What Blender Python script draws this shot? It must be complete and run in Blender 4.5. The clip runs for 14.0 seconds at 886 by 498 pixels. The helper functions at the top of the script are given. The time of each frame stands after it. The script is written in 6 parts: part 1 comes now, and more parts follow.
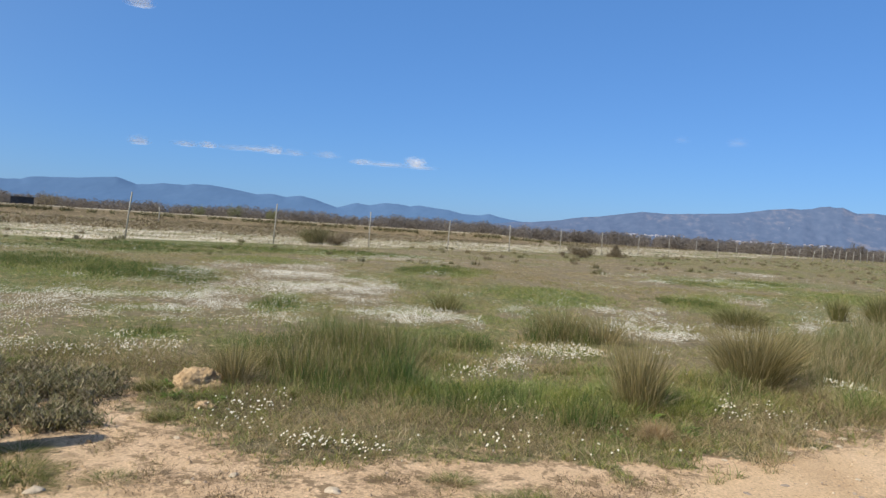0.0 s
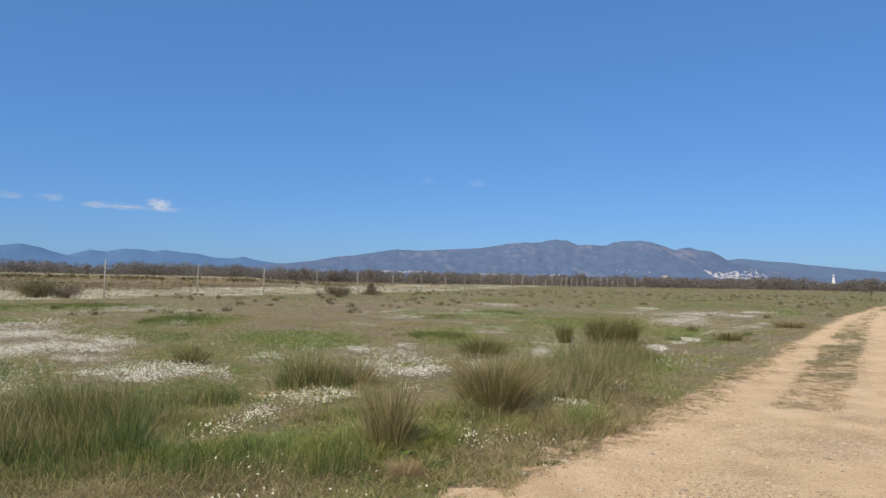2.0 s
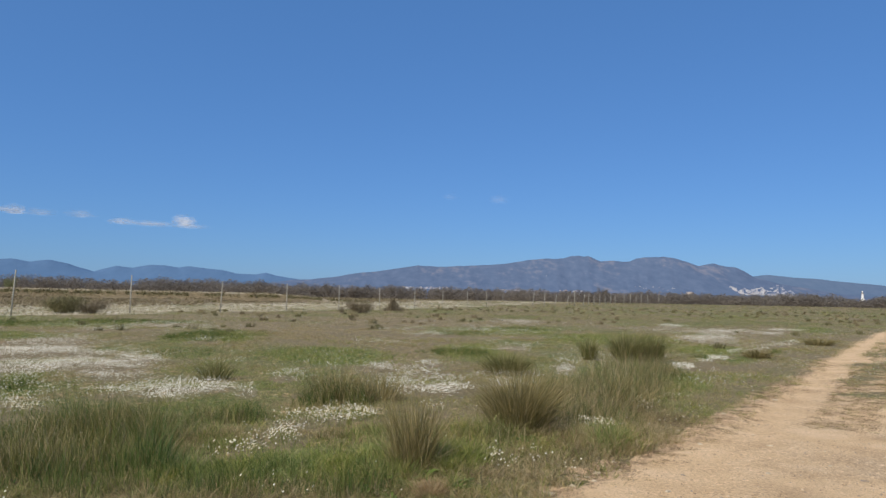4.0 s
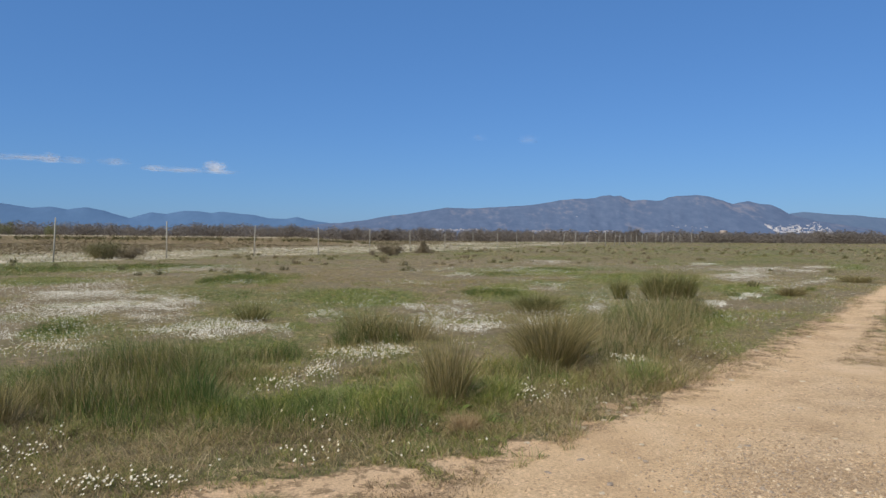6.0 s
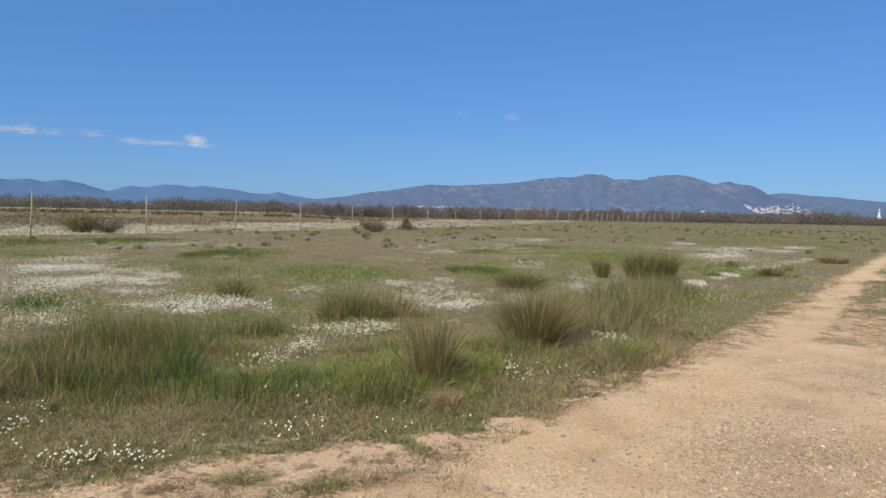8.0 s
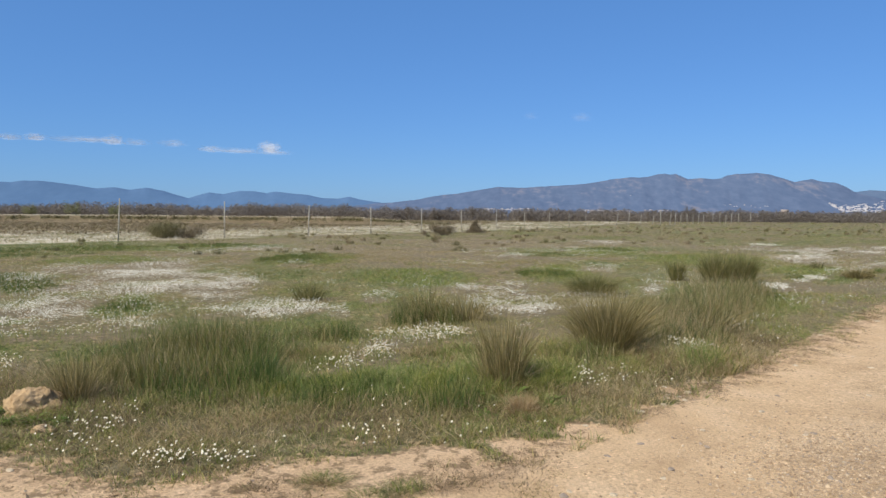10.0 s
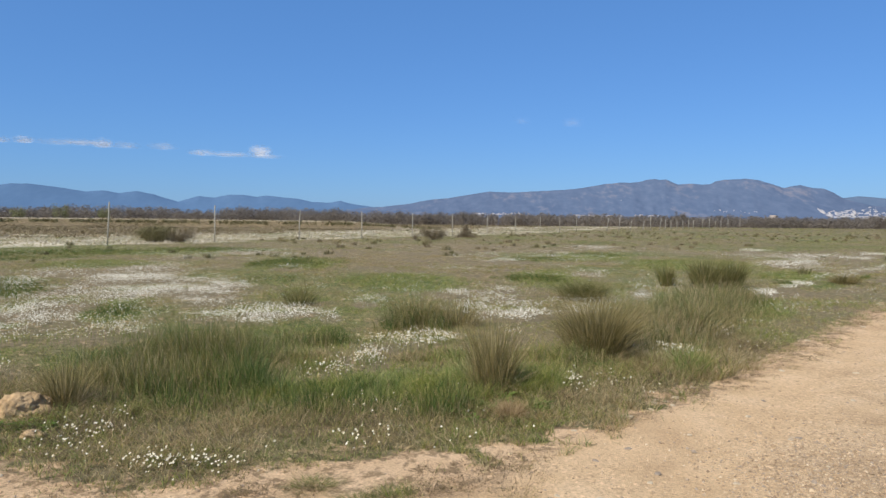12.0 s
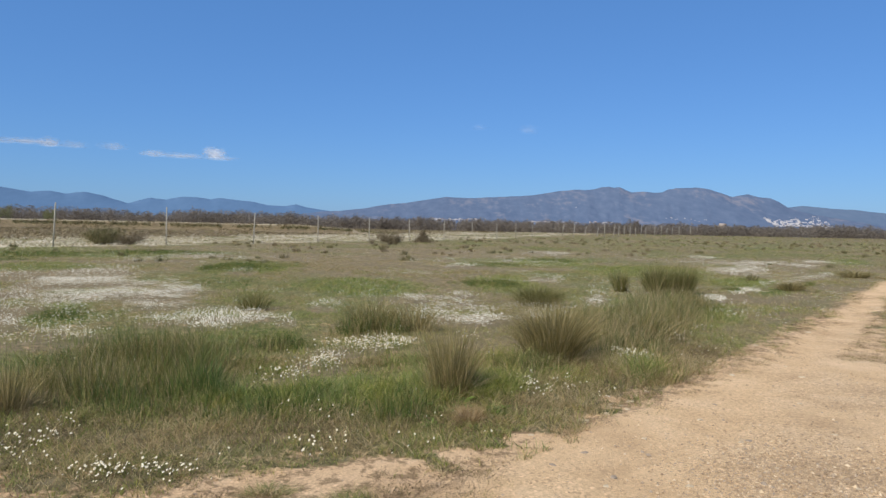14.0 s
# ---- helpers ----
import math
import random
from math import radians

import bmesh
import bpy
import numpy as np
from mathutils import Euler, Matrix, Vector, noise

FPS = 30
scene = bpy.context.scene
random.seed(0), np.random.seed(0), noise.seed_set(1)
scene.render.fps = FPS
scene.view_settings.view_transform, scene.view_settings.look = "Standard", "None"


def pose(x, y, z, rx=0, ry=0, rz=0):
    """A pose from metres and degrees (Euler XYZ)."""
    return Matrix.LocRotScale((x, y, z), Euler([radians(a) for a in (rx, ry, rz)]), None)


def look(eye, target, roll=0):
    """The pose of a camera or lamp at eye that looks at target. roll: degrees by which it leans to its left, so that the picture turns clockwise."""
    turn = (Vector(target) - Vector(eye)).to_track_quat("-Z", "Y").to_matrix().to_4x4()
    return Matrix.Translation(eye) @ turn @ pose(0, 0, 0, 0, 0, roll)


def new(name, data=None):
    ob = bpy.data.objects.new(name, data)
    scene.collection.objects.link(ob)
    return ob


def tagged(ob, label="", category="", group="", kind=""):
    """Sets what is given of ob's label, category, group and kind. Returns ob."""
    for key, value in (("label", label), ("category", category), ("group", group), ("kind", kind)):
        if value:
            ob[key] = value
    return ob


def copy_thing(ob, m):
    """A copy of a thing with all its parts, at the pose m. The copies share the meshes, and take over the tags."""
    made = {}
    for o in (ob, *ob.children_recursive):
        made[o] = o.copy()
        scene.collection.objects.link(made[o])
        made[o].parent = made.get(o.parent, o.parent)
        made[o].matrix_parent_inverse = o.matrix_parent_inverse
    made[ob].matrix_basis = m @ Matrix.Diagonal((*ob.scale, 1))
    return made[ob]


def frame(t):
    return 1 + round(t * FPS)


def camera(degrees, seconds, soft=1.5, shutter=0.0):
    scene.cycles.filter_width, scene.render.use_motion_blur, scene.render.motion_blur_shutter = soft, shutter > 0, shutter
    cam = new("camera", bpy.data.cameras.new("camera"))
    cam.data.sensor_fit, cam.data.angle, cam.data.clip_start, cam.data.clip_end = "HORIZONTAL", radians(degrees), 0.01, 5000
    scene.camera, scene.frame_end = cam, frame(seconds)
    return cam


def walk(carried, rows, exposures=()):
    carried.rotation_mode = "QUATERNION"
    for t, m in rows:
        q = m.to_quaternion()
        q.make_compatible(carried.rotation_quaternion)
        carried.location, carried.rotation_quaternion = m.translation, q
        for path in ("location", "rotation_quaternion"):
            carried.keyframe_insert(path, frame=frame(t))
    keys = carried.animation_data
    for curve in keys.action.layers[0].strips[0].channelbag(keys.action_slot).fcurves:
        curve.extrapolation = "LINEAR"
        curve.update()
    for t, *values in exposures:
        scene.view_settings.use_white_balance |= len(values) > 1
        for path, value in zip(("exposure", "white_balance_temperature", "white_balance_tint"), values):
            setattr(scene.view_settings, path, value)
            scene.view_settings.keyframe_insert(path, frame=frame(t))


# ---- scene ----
cam = camera(63.77, 14.0, soft=1.45)
ROWS = [
    (0.0, -0.057, -0.116, 1.329, 88.72, -3.63, 17.03), (0.5, -0.001, -0.102, 1.331, 88.76, -4.42, 11.22),
    (1.0, 0.041, -0.072, 1.340, 88.67, -3.40, 2.32), (1.5, 0.073, -0.015, 1.355, 91.20, -2.08, -2.65),
    (2.0, 0.044, -0.014, 1.356, 92.72, -1.00, -2.32), (2.2, 0.043, -0.008, 1.358, 93.02, -0.70, -2.14),
    (4.5, 0.012, 0.021, 1.356, 94.02, -0.78, 0.09), (5.0, 0.015, 0.014, 1.355, 94.06, -0.08, 0.90),
    (5.5, 0.005, 0.005, 1.352, 92.94, -0.10, 1.50), (6.0, 0.004, -0.006, 1.346, 89.29, -0.33, 1.82),
    (6.5, 0.009, 0.004, 1.350, 87.69, -0.47, 1.02), (7.0, 0.002, 0.009, 1.352, 87.44, -0.58, 0.08),
    (7.5, 0.000, 0.000, 1.350, 87.48, -0.78, 0.03), (8.0, -0.017, -0.002, 1.348, 87.46, -0.96, 0.42),
    (8.5, -0.028, 0.014, 1.354, 87.44, -0.80, 1.68), (9.0, -0.042, 0.020, 1.355, 87.58, -0.52, 3.33),
    (9.2, -0.046, 0.014, 1.357, 87.57, -0.50, 4.02), (11.3, -0.043, -0.060, 1.376, 87.81, -0.02, 6.76),
    (11.5, -0.040, -0.059, 1.376, 87.86, -0.04, 6.41), (12.0, -0.037, -0.060, 1.379, 87.98, -0.51, 5.20),
    (12.5, -0.020, -0.056, 1.378, 88.12, -0.65, 3.26), (13.0, 0.006, -0.061, 1.381, 88.23, -0.44, 0.91),
    (13.5, 0.007, -0.059, 1.379, 88.34, -0.81, -1.33), (14.0, -0.055, -0.048, 1.375, 88.43, -1.08, 1.73),
]
EXPOSURES = [(0.0, 0.13), (1.0, 0.09), (2.0, -0.03), (4.5, -0.17), (5.5, -0.20), (6.5, -0.17), (7.5, -0.09), (9.0, 0.01), (11.5, 0.06), (13.5, 0.05), (14.0, 0.0)]
walk(cam, [(r[0], pose(*r[1:])) for r in ROWS], EXPOSURES)

# ---- sky and sun ----
SUN_AZ, SUN_EL = 215.0, 47.0
world = bpy.data.worlds.new("sky")
scene.world = world
world.use_nodes = True
wn, wl = world.node_tree.nodes, world.node_tree.links
sky = wn.new("ShaderNodeTexSky")
sky.sky_type, sky.sun_disc = "NISHITA", False
sky.sun_elevation, sky.sun_rotation = radians(SUN_EL), radians(SUN_AZ)
sky.altitude, sky.air_density, sky.dust_density, sky.ozone_density = 0.0, 1.0, 0.4, 6.0
clear = wn.new("ShaderNodeMix")
clear.data_type, clear.blend_type = "RGBA", "MULTIPLY"
clear.inputs[0].default_value = 1.0
clear.inputs[7].default_value = (0.71, 0.92, 1.22, 1)
wl.new(sky.outputs[0], clear.inputs[6])
even = wn.new("ShaderNodeMix")
even.data_type = "RGBA"
even.inputs[0].default_value = 0.38
even.inputs[7].default_value = (1.28, 3.62, 8.2, 1)
wl.new(clear.outputs[2], even.inputs[6])
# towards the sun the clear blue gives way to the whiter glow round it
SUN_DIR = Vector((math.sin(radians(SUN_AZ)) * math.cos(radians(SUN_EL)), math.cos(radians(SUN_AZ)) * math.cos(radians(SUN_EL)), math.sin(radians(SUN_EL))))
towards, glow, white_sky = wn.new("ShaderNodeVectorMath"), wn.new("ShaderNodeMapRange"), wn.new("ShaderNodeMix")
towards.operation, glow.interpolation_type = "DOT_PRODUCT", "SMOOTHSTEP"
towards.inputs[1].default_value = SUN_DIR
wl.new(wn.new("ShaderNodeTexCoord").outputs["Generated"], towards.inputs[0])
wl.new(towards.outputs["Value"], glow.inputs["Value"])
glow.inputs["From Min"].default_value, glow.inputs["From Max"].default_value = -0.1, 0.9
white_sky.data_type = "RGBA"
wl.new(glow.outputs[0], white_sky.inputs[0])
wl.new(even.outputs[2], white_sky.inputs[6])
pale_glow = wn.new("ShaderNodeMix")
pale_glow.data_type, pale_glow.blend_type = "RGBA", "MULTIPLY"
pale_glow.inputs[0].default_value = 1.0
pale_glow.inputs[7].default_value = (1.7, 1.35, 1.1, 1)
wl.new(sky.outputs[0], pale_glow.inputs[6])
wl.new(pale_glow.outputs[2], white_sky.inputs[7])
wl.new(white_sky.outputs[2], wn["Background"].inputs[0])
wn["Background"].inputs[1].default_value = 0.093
sun = new("sun", bpy.data.lights.new("sun", "SUN"))
sun.data.energy, sun.data.angle, sun.data.color = 4.75, radians(0.53), (1.0, 0.955, 0.855)
sun.matrix_world = look(SUN_DIR * 50, (0, 0, 0))

# ---- noise and small helpers ----
rng = np.random.default_rng(7)


def value_noise(x, y, seed=0):
    xi, yi = np.floor(x).astype(np.int64), np.floor(y).astype(np.int64)
    fx, fy = x - xi, y - yi
    fx, fy = fx * fx * (3 - 2 * fx), fy * fy * (3 - 2 * fy)

    def lattice(i, j):
        n = (i * 374761393 + j * 668265263 + seed * 1442695041) & 0x7FFFFFFF
        n = ((n ^ (n >> 13)) * 1274126177) & 0x7FFFFFFF
        return ((n ^ (n >> 16)) & 0xFFFF) / 65535.0

    a = lattice(xi, yi) * (1 - fx) + lattice(xi + 1, yi) * fx
    b = lattice(xi, yi + 1) * (1 - fx) + lattice(xi + 1, yi + 1) * fx
    return a * (1 - fy) + b * fy


def fbm(x, y, octaves=4, seed=0):
    total, amp, norm = 0.0, 1.0, 0.0
    for o in range(octaves):
        total = total + amp * value_noise(x * 2 ** o + 17.3 * o, y * 2 ** o - 9.1 * o, seed + o)
        norm, amp = norm + amp, amp * 0.5
    return total / norm


def smooth(v, a, b):
    s = np.clip((v - a) / (b - a), 0, 1)
    return s * s * (3 - 2 * s)


def line_distance(x, y, pts):
    """Signed distance to a polyline, positive on its right-hand side."""
    best, sign = np.full(x.shape, 1e9), np.ones(x.shape)
    for (ax, ay), (bx, by) in zip(pts[:-1], pts[1:]):
        ux, uy = bx - ax, by - ay
        s = np.clip(((x - ax) * ux + (y - ay) * uy) / (ux * ux + uy * uy), 0, 1)
        dx, dy = x - ax - s * ux, y - ay - s * uy
        d = np.hypot(dx, dy)
        near = d < best
        best = np.where(near, d, best)
        sign = np.where(near, np.where(ux * dy - uy * dx > 0, -1.0, 1.0), sign)
    return best * sign


def in_patches(x, y, patches):
    """1 in the middle of an elliptic patch (centre, half width across the view from the track, half depth), 0 outside."""
    w = np.zeros(x.shape)
    for cx, cy, a, b in patches:
        r = math.hypot(cx, cy)
        ux, uy = cx / r, cy / r
        lat, dep = (x - cx) * uy - (y - cy) * ux, (x - cx) * ux + (y - cy) * uy
        w = np.maximum(w, 1 - np.sqrt((lat / a) ** 2 + (dep / b) ** 2) * 0.62)
    return np.clip(w, 0, 1)


def link(ob, parent=None):
    if parent is not None:
        ob.parent = parent
    return ob


def tri_mesh(name, verts, tris, materials, index=None, shade=False):
    me = bpy.data.meshes.new(name)
    verts, tris = np.asarray(verts, np.float32), np.asarray(tris, np.int32)
    me.vertices.add(len(verts))
    me.vertices.foreach_set("co", verts.ravel())
    me.loops.add(tris.size)
    me.loops.foreach_set("vertex_index", tris.ravel())
    me.polygons.add(len(tris))
    me.polygons.foreach_set("loop_start", np.arange(0, tris.size, 3, dtype=np.int32))
    for m in materials:
        me.materials.append(m)
    if index is not None:
        me.polygons.foreach_set("material_index", np.asarray(index, np.int32))
    me.polygons.foreach_set("use_smooth", np.full(len(tris), shade))
    me.update(calc_edges=True)
    return me


def part(name, bm, material, parent=None, label="", shade=False):
    me = bpy.data.meshes.new(name)
    bm.to_mesh(me)
    bm.free()
    me.materials.append(material)
    for p in me.polygons:
        p.use_smooth = shade
    ob = link(new(name, me), parent)
    return tagged(ob, label)


def box(bm, x0, x1, y0, y1, z0, z1):
    m = Matrix.Translation(((x0 + x1) / 2, (y0 + y1) / 2, (z0 + z1) / 2)) @ Matrix.Diagonal((x1 - x0, y1 - y0, z1 - z0, 1))
    return bmesh.ops.create_cube(bm, size=1, matrix=m)


def tube(bm, pts, radii, sides=8):
    rings = []
    for i, (p, r) in enumerate(zip(pts, radii)):
        d = (Vector(pts[min(i + 1, len(pts) - 1)]) - Vector(pts[max(i - 1, 0)])).normalized()
        u = d.orthogonal().normalized()
        v = d.cross(u)
        rings.append([bm.verts.new(Vector(p) + (u * math.cos(2 * math.pi * k / sides) + v * math.sin(2 * math.pi * k / sides)) * r) for k in range(sides)])
    for a, b in zip(rings[:-1], rings[1:]):
        for k in range(sides):
            bm.faces.new((a[k], a[(k + 1) % sides], b[(k + 1) % sides], b[k]))
    bm.faces.new(rings[0][::-1])
    bm.faces.new(rings[-1])


# ---- materials ----
def nodes_of(name):
    m = bpy.data.materials.new(name)
    m.use_nodes = True
    return m, m.node_tree.nodes, m.node_tree.links, m.node_tree.nodes["Principled BSDF"]


def ramp_node(n, stops):
    r = n.new("ShaderNodeValToRGB")
    els = r.color_ramp.elements
    while len(els) < len(stops):
        els.new(0.5)
    for e, (p, c) in zip(els, stops):
        e.position, e.color = p, (*c, 1)
    return r


def noise_node(n, l, scale, detail=5, rough=0.55, vector=None):
    t = n.new("ShaderNodeTexNoise")
    t.inputs["Scale"].default_value, t.inputs["Detail"].default_value, t.inputs["Roughness"].default_value = scale, detail, rough
    if vector is None:
        vector = n.new("ShaderNodeTexCoord").outputs["Object"]
    l.new(vector, t.inputs["Vector"])
    return t


def mix_node(n, l, a, b, fac, mode="MIX"):
    m = n.new("ShaderNodeMix")
    m.data_type, m.blend_type = "RGBA", mode
    for sock, v in ((m.inputs[6], a), (m.inputs[7], b), (m.inputs[0], fac)):
        if isinstance(v, (int, float)):
            sock.default_value = v
        elif isinstance(v, tuple):
            sock.default_value = (*v, 1)
        else:
            l.new(v, sock)
    return m.outputs[2]


def surface(name, stops, scale=3.0, rough=0.85, bump=0.3, fine=25.0, metallic=0.0, distance=0.02):
    """A weathered surface: colours by two sizes of noise, with fine relief."""
    m, n, l, b = nodes_of(name)
    big, small = noise_node(n, l, scale), noise_node(n, l, fine, 6, 0.65)
    add = n.new("ShaderNodeMath")
    add.operation = "MULTIPLY_ADD"
    l.new(small.outputs[0], add.inputs[0])
    add.inputs[1].default_value = 0.45
    l.new(big.outputs[0], add.inputs[2])
    sub = n.new("ShaderNodeMath")
    sub.operation = "SUBTRACT"
    l.new(add.outputs[0], sub.inputs[0])
    sub.inputs[1].default_value = 0.22
    r = ramp_node(n, stops)
    l.new(sub.outputs[0], r.inputs[0])
    l.new(r.outputs[0], b.inputs["Base Color"])
    b.inputs["Roughness"].default_value, b.inputs["Metallic"].default_value = rough, metallic
    bp = n.new("ShaderNodeBump")
    bp.inputs["Strength"].default_value, bp.inputs["Distance"].default_value = bump, distance
    l.new(small.outputs[0], bp.inputs["Height"])
    l.new(bp.outputs[0], b.inputs["Normal"])
    return m


def blade_material(name, stops, patch_scale=0.35, tint=(0.75, 0.72, 0.55), thin=0.38, tint_amount=0.6):
    """Leaves and stalks: one colour a blade, tinted in patches, letting some light through."""
    m, n, l, b = nodes_of(name)
    g = n.new("ShaderNodeNewGeometry")
    r = ramp_node(n, stops)
    l.new(g.outputs["Random Per Island"], r.inputs[0])
    big = noise_node(n, l, patch_scale, 4)
    s = ramp_node(n, [(0.4, (0, 0, 0)), (0.62, (tint_amount,) * 3)])
    l.new(big.outputs[0], s.inputs[0])
    col = mix_node(n, l, r.outputs[0], mix_node(n, l, r.outputs[0], tint, 1.0, "MULTIPLY"), s.outputs[0])
    l.new(col, b.inputs["Base Color"])
    b.inputs["Roughness"].default_value = 0.6
    b.inputs["Specular IOR Level"].default_value = 0.25
    tr = n.new("ShaderNodeBsdfTranslucent")
    l.new(col, tr.inputs[0])
    mx = n.new("ShaderNodeMixShader")
    mx.inputs[0].default_value = thin
    l.new(b.outputs[0], mx.inputs[1])
    l.new(tr.outputs[0], mx.inputs[2])
    l.new(mx.outputs[0], n["Material Output"].inputs[0])
    return m


M_MEADOW = blade_material("meadow_blades", [(0.0, (0.17, 0.16, 0.062)), (0.3, (0.26, 0.228, 0.092)), (0.6, (0.39, 0.318, 0.158)), (1.0, (0.54, 0.44, 0.27))], tint=(0.92, 0.82, 0.66), tint_amount=0.9)
M_ROUGH = blade_material("far_rough_grass", [(0.0, (0.148, 0.145, 0.06)), (0.5, (0.245, 0.225, 0.10)), (1.0, (0.40, 0.345, 0.185))], patch_scale=0.07, tint=(0.70, 0.80, 0.58), tint_amount=0.85)
M_GREEN = blade_material("green_blades", [(0.0, (0.125, 0.182, 0.047)), (0.45, (0.215, 0.272, 0.074)), (0.8, (0.335, 0.35, 0.12)), (1.0, (0.48, 0.44, 0.21))], patch_scale=2.3, tint=(1.1, 0.92, 0.55))
M_LUSH = blade_material("lush_blades", [(0.0, (0.045, 0.09, 0.024)), (0.5, (0.092, 0.155, 0.04)), (0.85, (0.17, 0.215, 0.066)), (1.0, (0.32, 0.30, 0.125))], patch_scale=2.6, tint=(1.25, 1.05, 0.8))
M_DRY = blade_material("dry_blades", [(0.0, (0.24, 0.185, 0.094)), (0.5, (0.43, 0.345, 0.185)), (1.0, (0.62, 0.512, 0.31))], patch_scale=1.3, tint=(0.8, 0.72, 0.6))
M_RUSH = blade_material("rush_stems", [(0.0, (0.14, 0.126, 0.052)), (0.45, (0.262, 0.224, 0.092)), (0.8, (0.40, 0.318, 0.152)), (1.0, (0.55, 0.45, 0.27))], patch_scale=2.0, thin=0.28)
M_RUSH_GREEN = blade_material("green_rush_stems", [(0.0, (0.12, 0.135, 0.048)), (0.5, (0.22, 0.218, 0.08)), (0.85, (0.34, 0.295, 0.13)), (1.0, (0.50, 0.42, 0.24))], patch_scale=2.0, thin=0.28)
M_OLIVE_BLADE = blade_material("olive_blades", [(0.0, (0.085, 0.095, 0.027)), (0.5, (0.16, 0.16, 0.047)), (0.85, (0.26, 0.235, 0.082)), (1.0, (0.42, 0.36, 0.17))], patch_scale=2.0, thin=0.3)
M_RUSH_DRY = blade_material("dry_rush_stems", [(0.0, (0.20, 0.155, 0.08)), (1.0, (0.42, 0.34, 0.20))], patch_scale=2.0, thin=0.15)
M_DEBRIS = blade_material("dead_turf", [(0.0, (0.10, 0.07, 0.04)), (0.6, (0.185, 0.132, 0.077)), (1.0, (0.33, 0.245, 0.15))], tint=(0.85, 0.8, 0.7), thin=0.15)
M_STRAW = blade_material("orange_straw", [(0.0, (0.28, 0.18, 0.085)), (0.5, (0.40, 0.285, 0.15)), (1.0, (0.54, 0.42, 0.25))], patch_scale=3.0, tint=(0.95, 0.9, 0.85), thin=0.25)
M_SCRUB = blade_material("scrub_twigs", [(0.0, (0.15, 0.12, 0.07)), (0.5, (0.25, 0.20, 0.125)), (1.0, (0.36, 0.295, 0.19))], thin=0.15)
M_CREAM = blade_material("bleached_stalks", [(0.0, (0.30, 0.25, 0.16)), (0.5, (0.52, 0.46, 0.34)), (1.0, (0.68, 0.63, 0.52))], patch_scale=0.1)
M_BUSH = blade_material("dark_bush_leaves", [(0.0, (0.12, 0.10, 0.06)), (0.5, (0.21, 0.17, 0.115)), (1.0, (0.33, 0.27, 0.19))], thin=0.2)
M_OLIVE = blade_material("olive_bush_leaves", [(0.0, (0.10, 0.10, 0.045)), (0.5, (0.18, 0.165, 0.08)), (1.0, (0.29, 0.25, 0.14))], thin=0.2)
M_SALT = blade_material("grey_leaves", [(0.0, (0.08, 0.082, 0.032)), (0.4, (0.18, 0.175, 0.078)), (0.75, (0.31, 0.285, 0.155)), (1.0, (0.54, 0.48, 0.33))], patch_scale=4.0, tint=(0.95, 0.86, 0.74), tint_amount=0.9)
M_TWIG = blade_material("bare_twigs", [(0.0, (0.182, 0.157, 0.135)), (0.5, (0.224, 0.194, 0.164)), (1.0, (0.282, 0.245, 0.203))], patch_scale=0.05, tint=(0.84, 0.82, 0.78), thin=0.45)
M_TREE_LEAF = blade_material("spring_leaves", [(0.0, (0.14, 0.16, 0.07)), (1.0, (0.29, 0.29, 0.14))], thin=0.3)
M_PETAL = blade_material("white_petals", [(0.0, (0.68, 0.65, 0.56)), (1.0, (0.84, 0.81, 0.72))], tint=(0.97, 0.96, 0.92), thin=0.25)
M_YOLK = surface("yellow_flower_centre", [(0.3, (0.62, 0.40, 0.03)), (0.7, (0.72, 0.52, 0.06))], 300, 0.8, 0.3, 900)
M_BARK = surface("grey_bark", [(0.3, (0.10, 0.085, 0.07)), (0.7, (0.20, 0.17, 0.14))], 4, 0.9, 0.5)
M_POST = surface("weathered_wood", [(0.25, (0.27, 0.255, 0.22)), (0.75, (0.46, 0.43, 0.37))], 3, 0.85, 0.4, 40)
M_STONE = surface("pale_limestone", [(0.25, (0.38, 0.30, 0.205)), (0.7, (0.57, 0.47, 0.345))], 9, 0.85, 0.5, 60, distance=0.01)
M_MOUND = surface("crumbly_clay", [(0.25, (0.36, 0.24, 0.125)), (0.7, (0.57, 0.40, 0.225))], 9, 0.95, 0.7, 38, distance=0.03)
M_SLATE = surface("grey_river_stone", [(0.25, (0.22, 0.175, 0.135)), (0.7, (0.33, 0.27, 0.215))], 12, 0.8, 0.4, 70, distance=0.006)
M_STONE.node_tree.nodes["Principled BSDF"].inputs["Specular IOR Level"].default_value = 0.15
M_SLATE.node_tree.nodes["Principled BSDF"].inputs["Specular IOR Level"].default_value = 0.12
M_TOWER = surface("bright_whitewash", [(0.25, (0.74, 0.73, 0.72)), (0.75, (0.82, 0.81, 0.80))], 0.12, 0.85, 0.1, 1.5)
# white walls of the far towns, their colour dulled for the haze between
M_HAZED_WHITE = surface("hazed_whitewash", [(0.25, (0.45, 0.42, 0.425)), (0.75, (0.66, 0.63, 0.63))], 0.12, 0.85, 0.1, 1.5)
M_TILE = surface("clay_roof_tiles", [(0.3, (0.30, 0.18, 0.13)), (0.7, (0.42, 0.28, 0.21))], 0.2, 0.85, 0.2, 2)
M_SHED = surface("dark_tarred_boards", [(0.3, (0.018, 0.022, 0.03)), (0.7, (0.05, 0.055, 0.065))], 1.5, 0.7, 0.3, 12)
M_HUT = surface("ochre_stone_wall", [(0.3, (0.42, 0.345, 0.30)), (0.7, (0.54, 0.455, 0.41))], 1.0, 0.9, 0.3, 8)


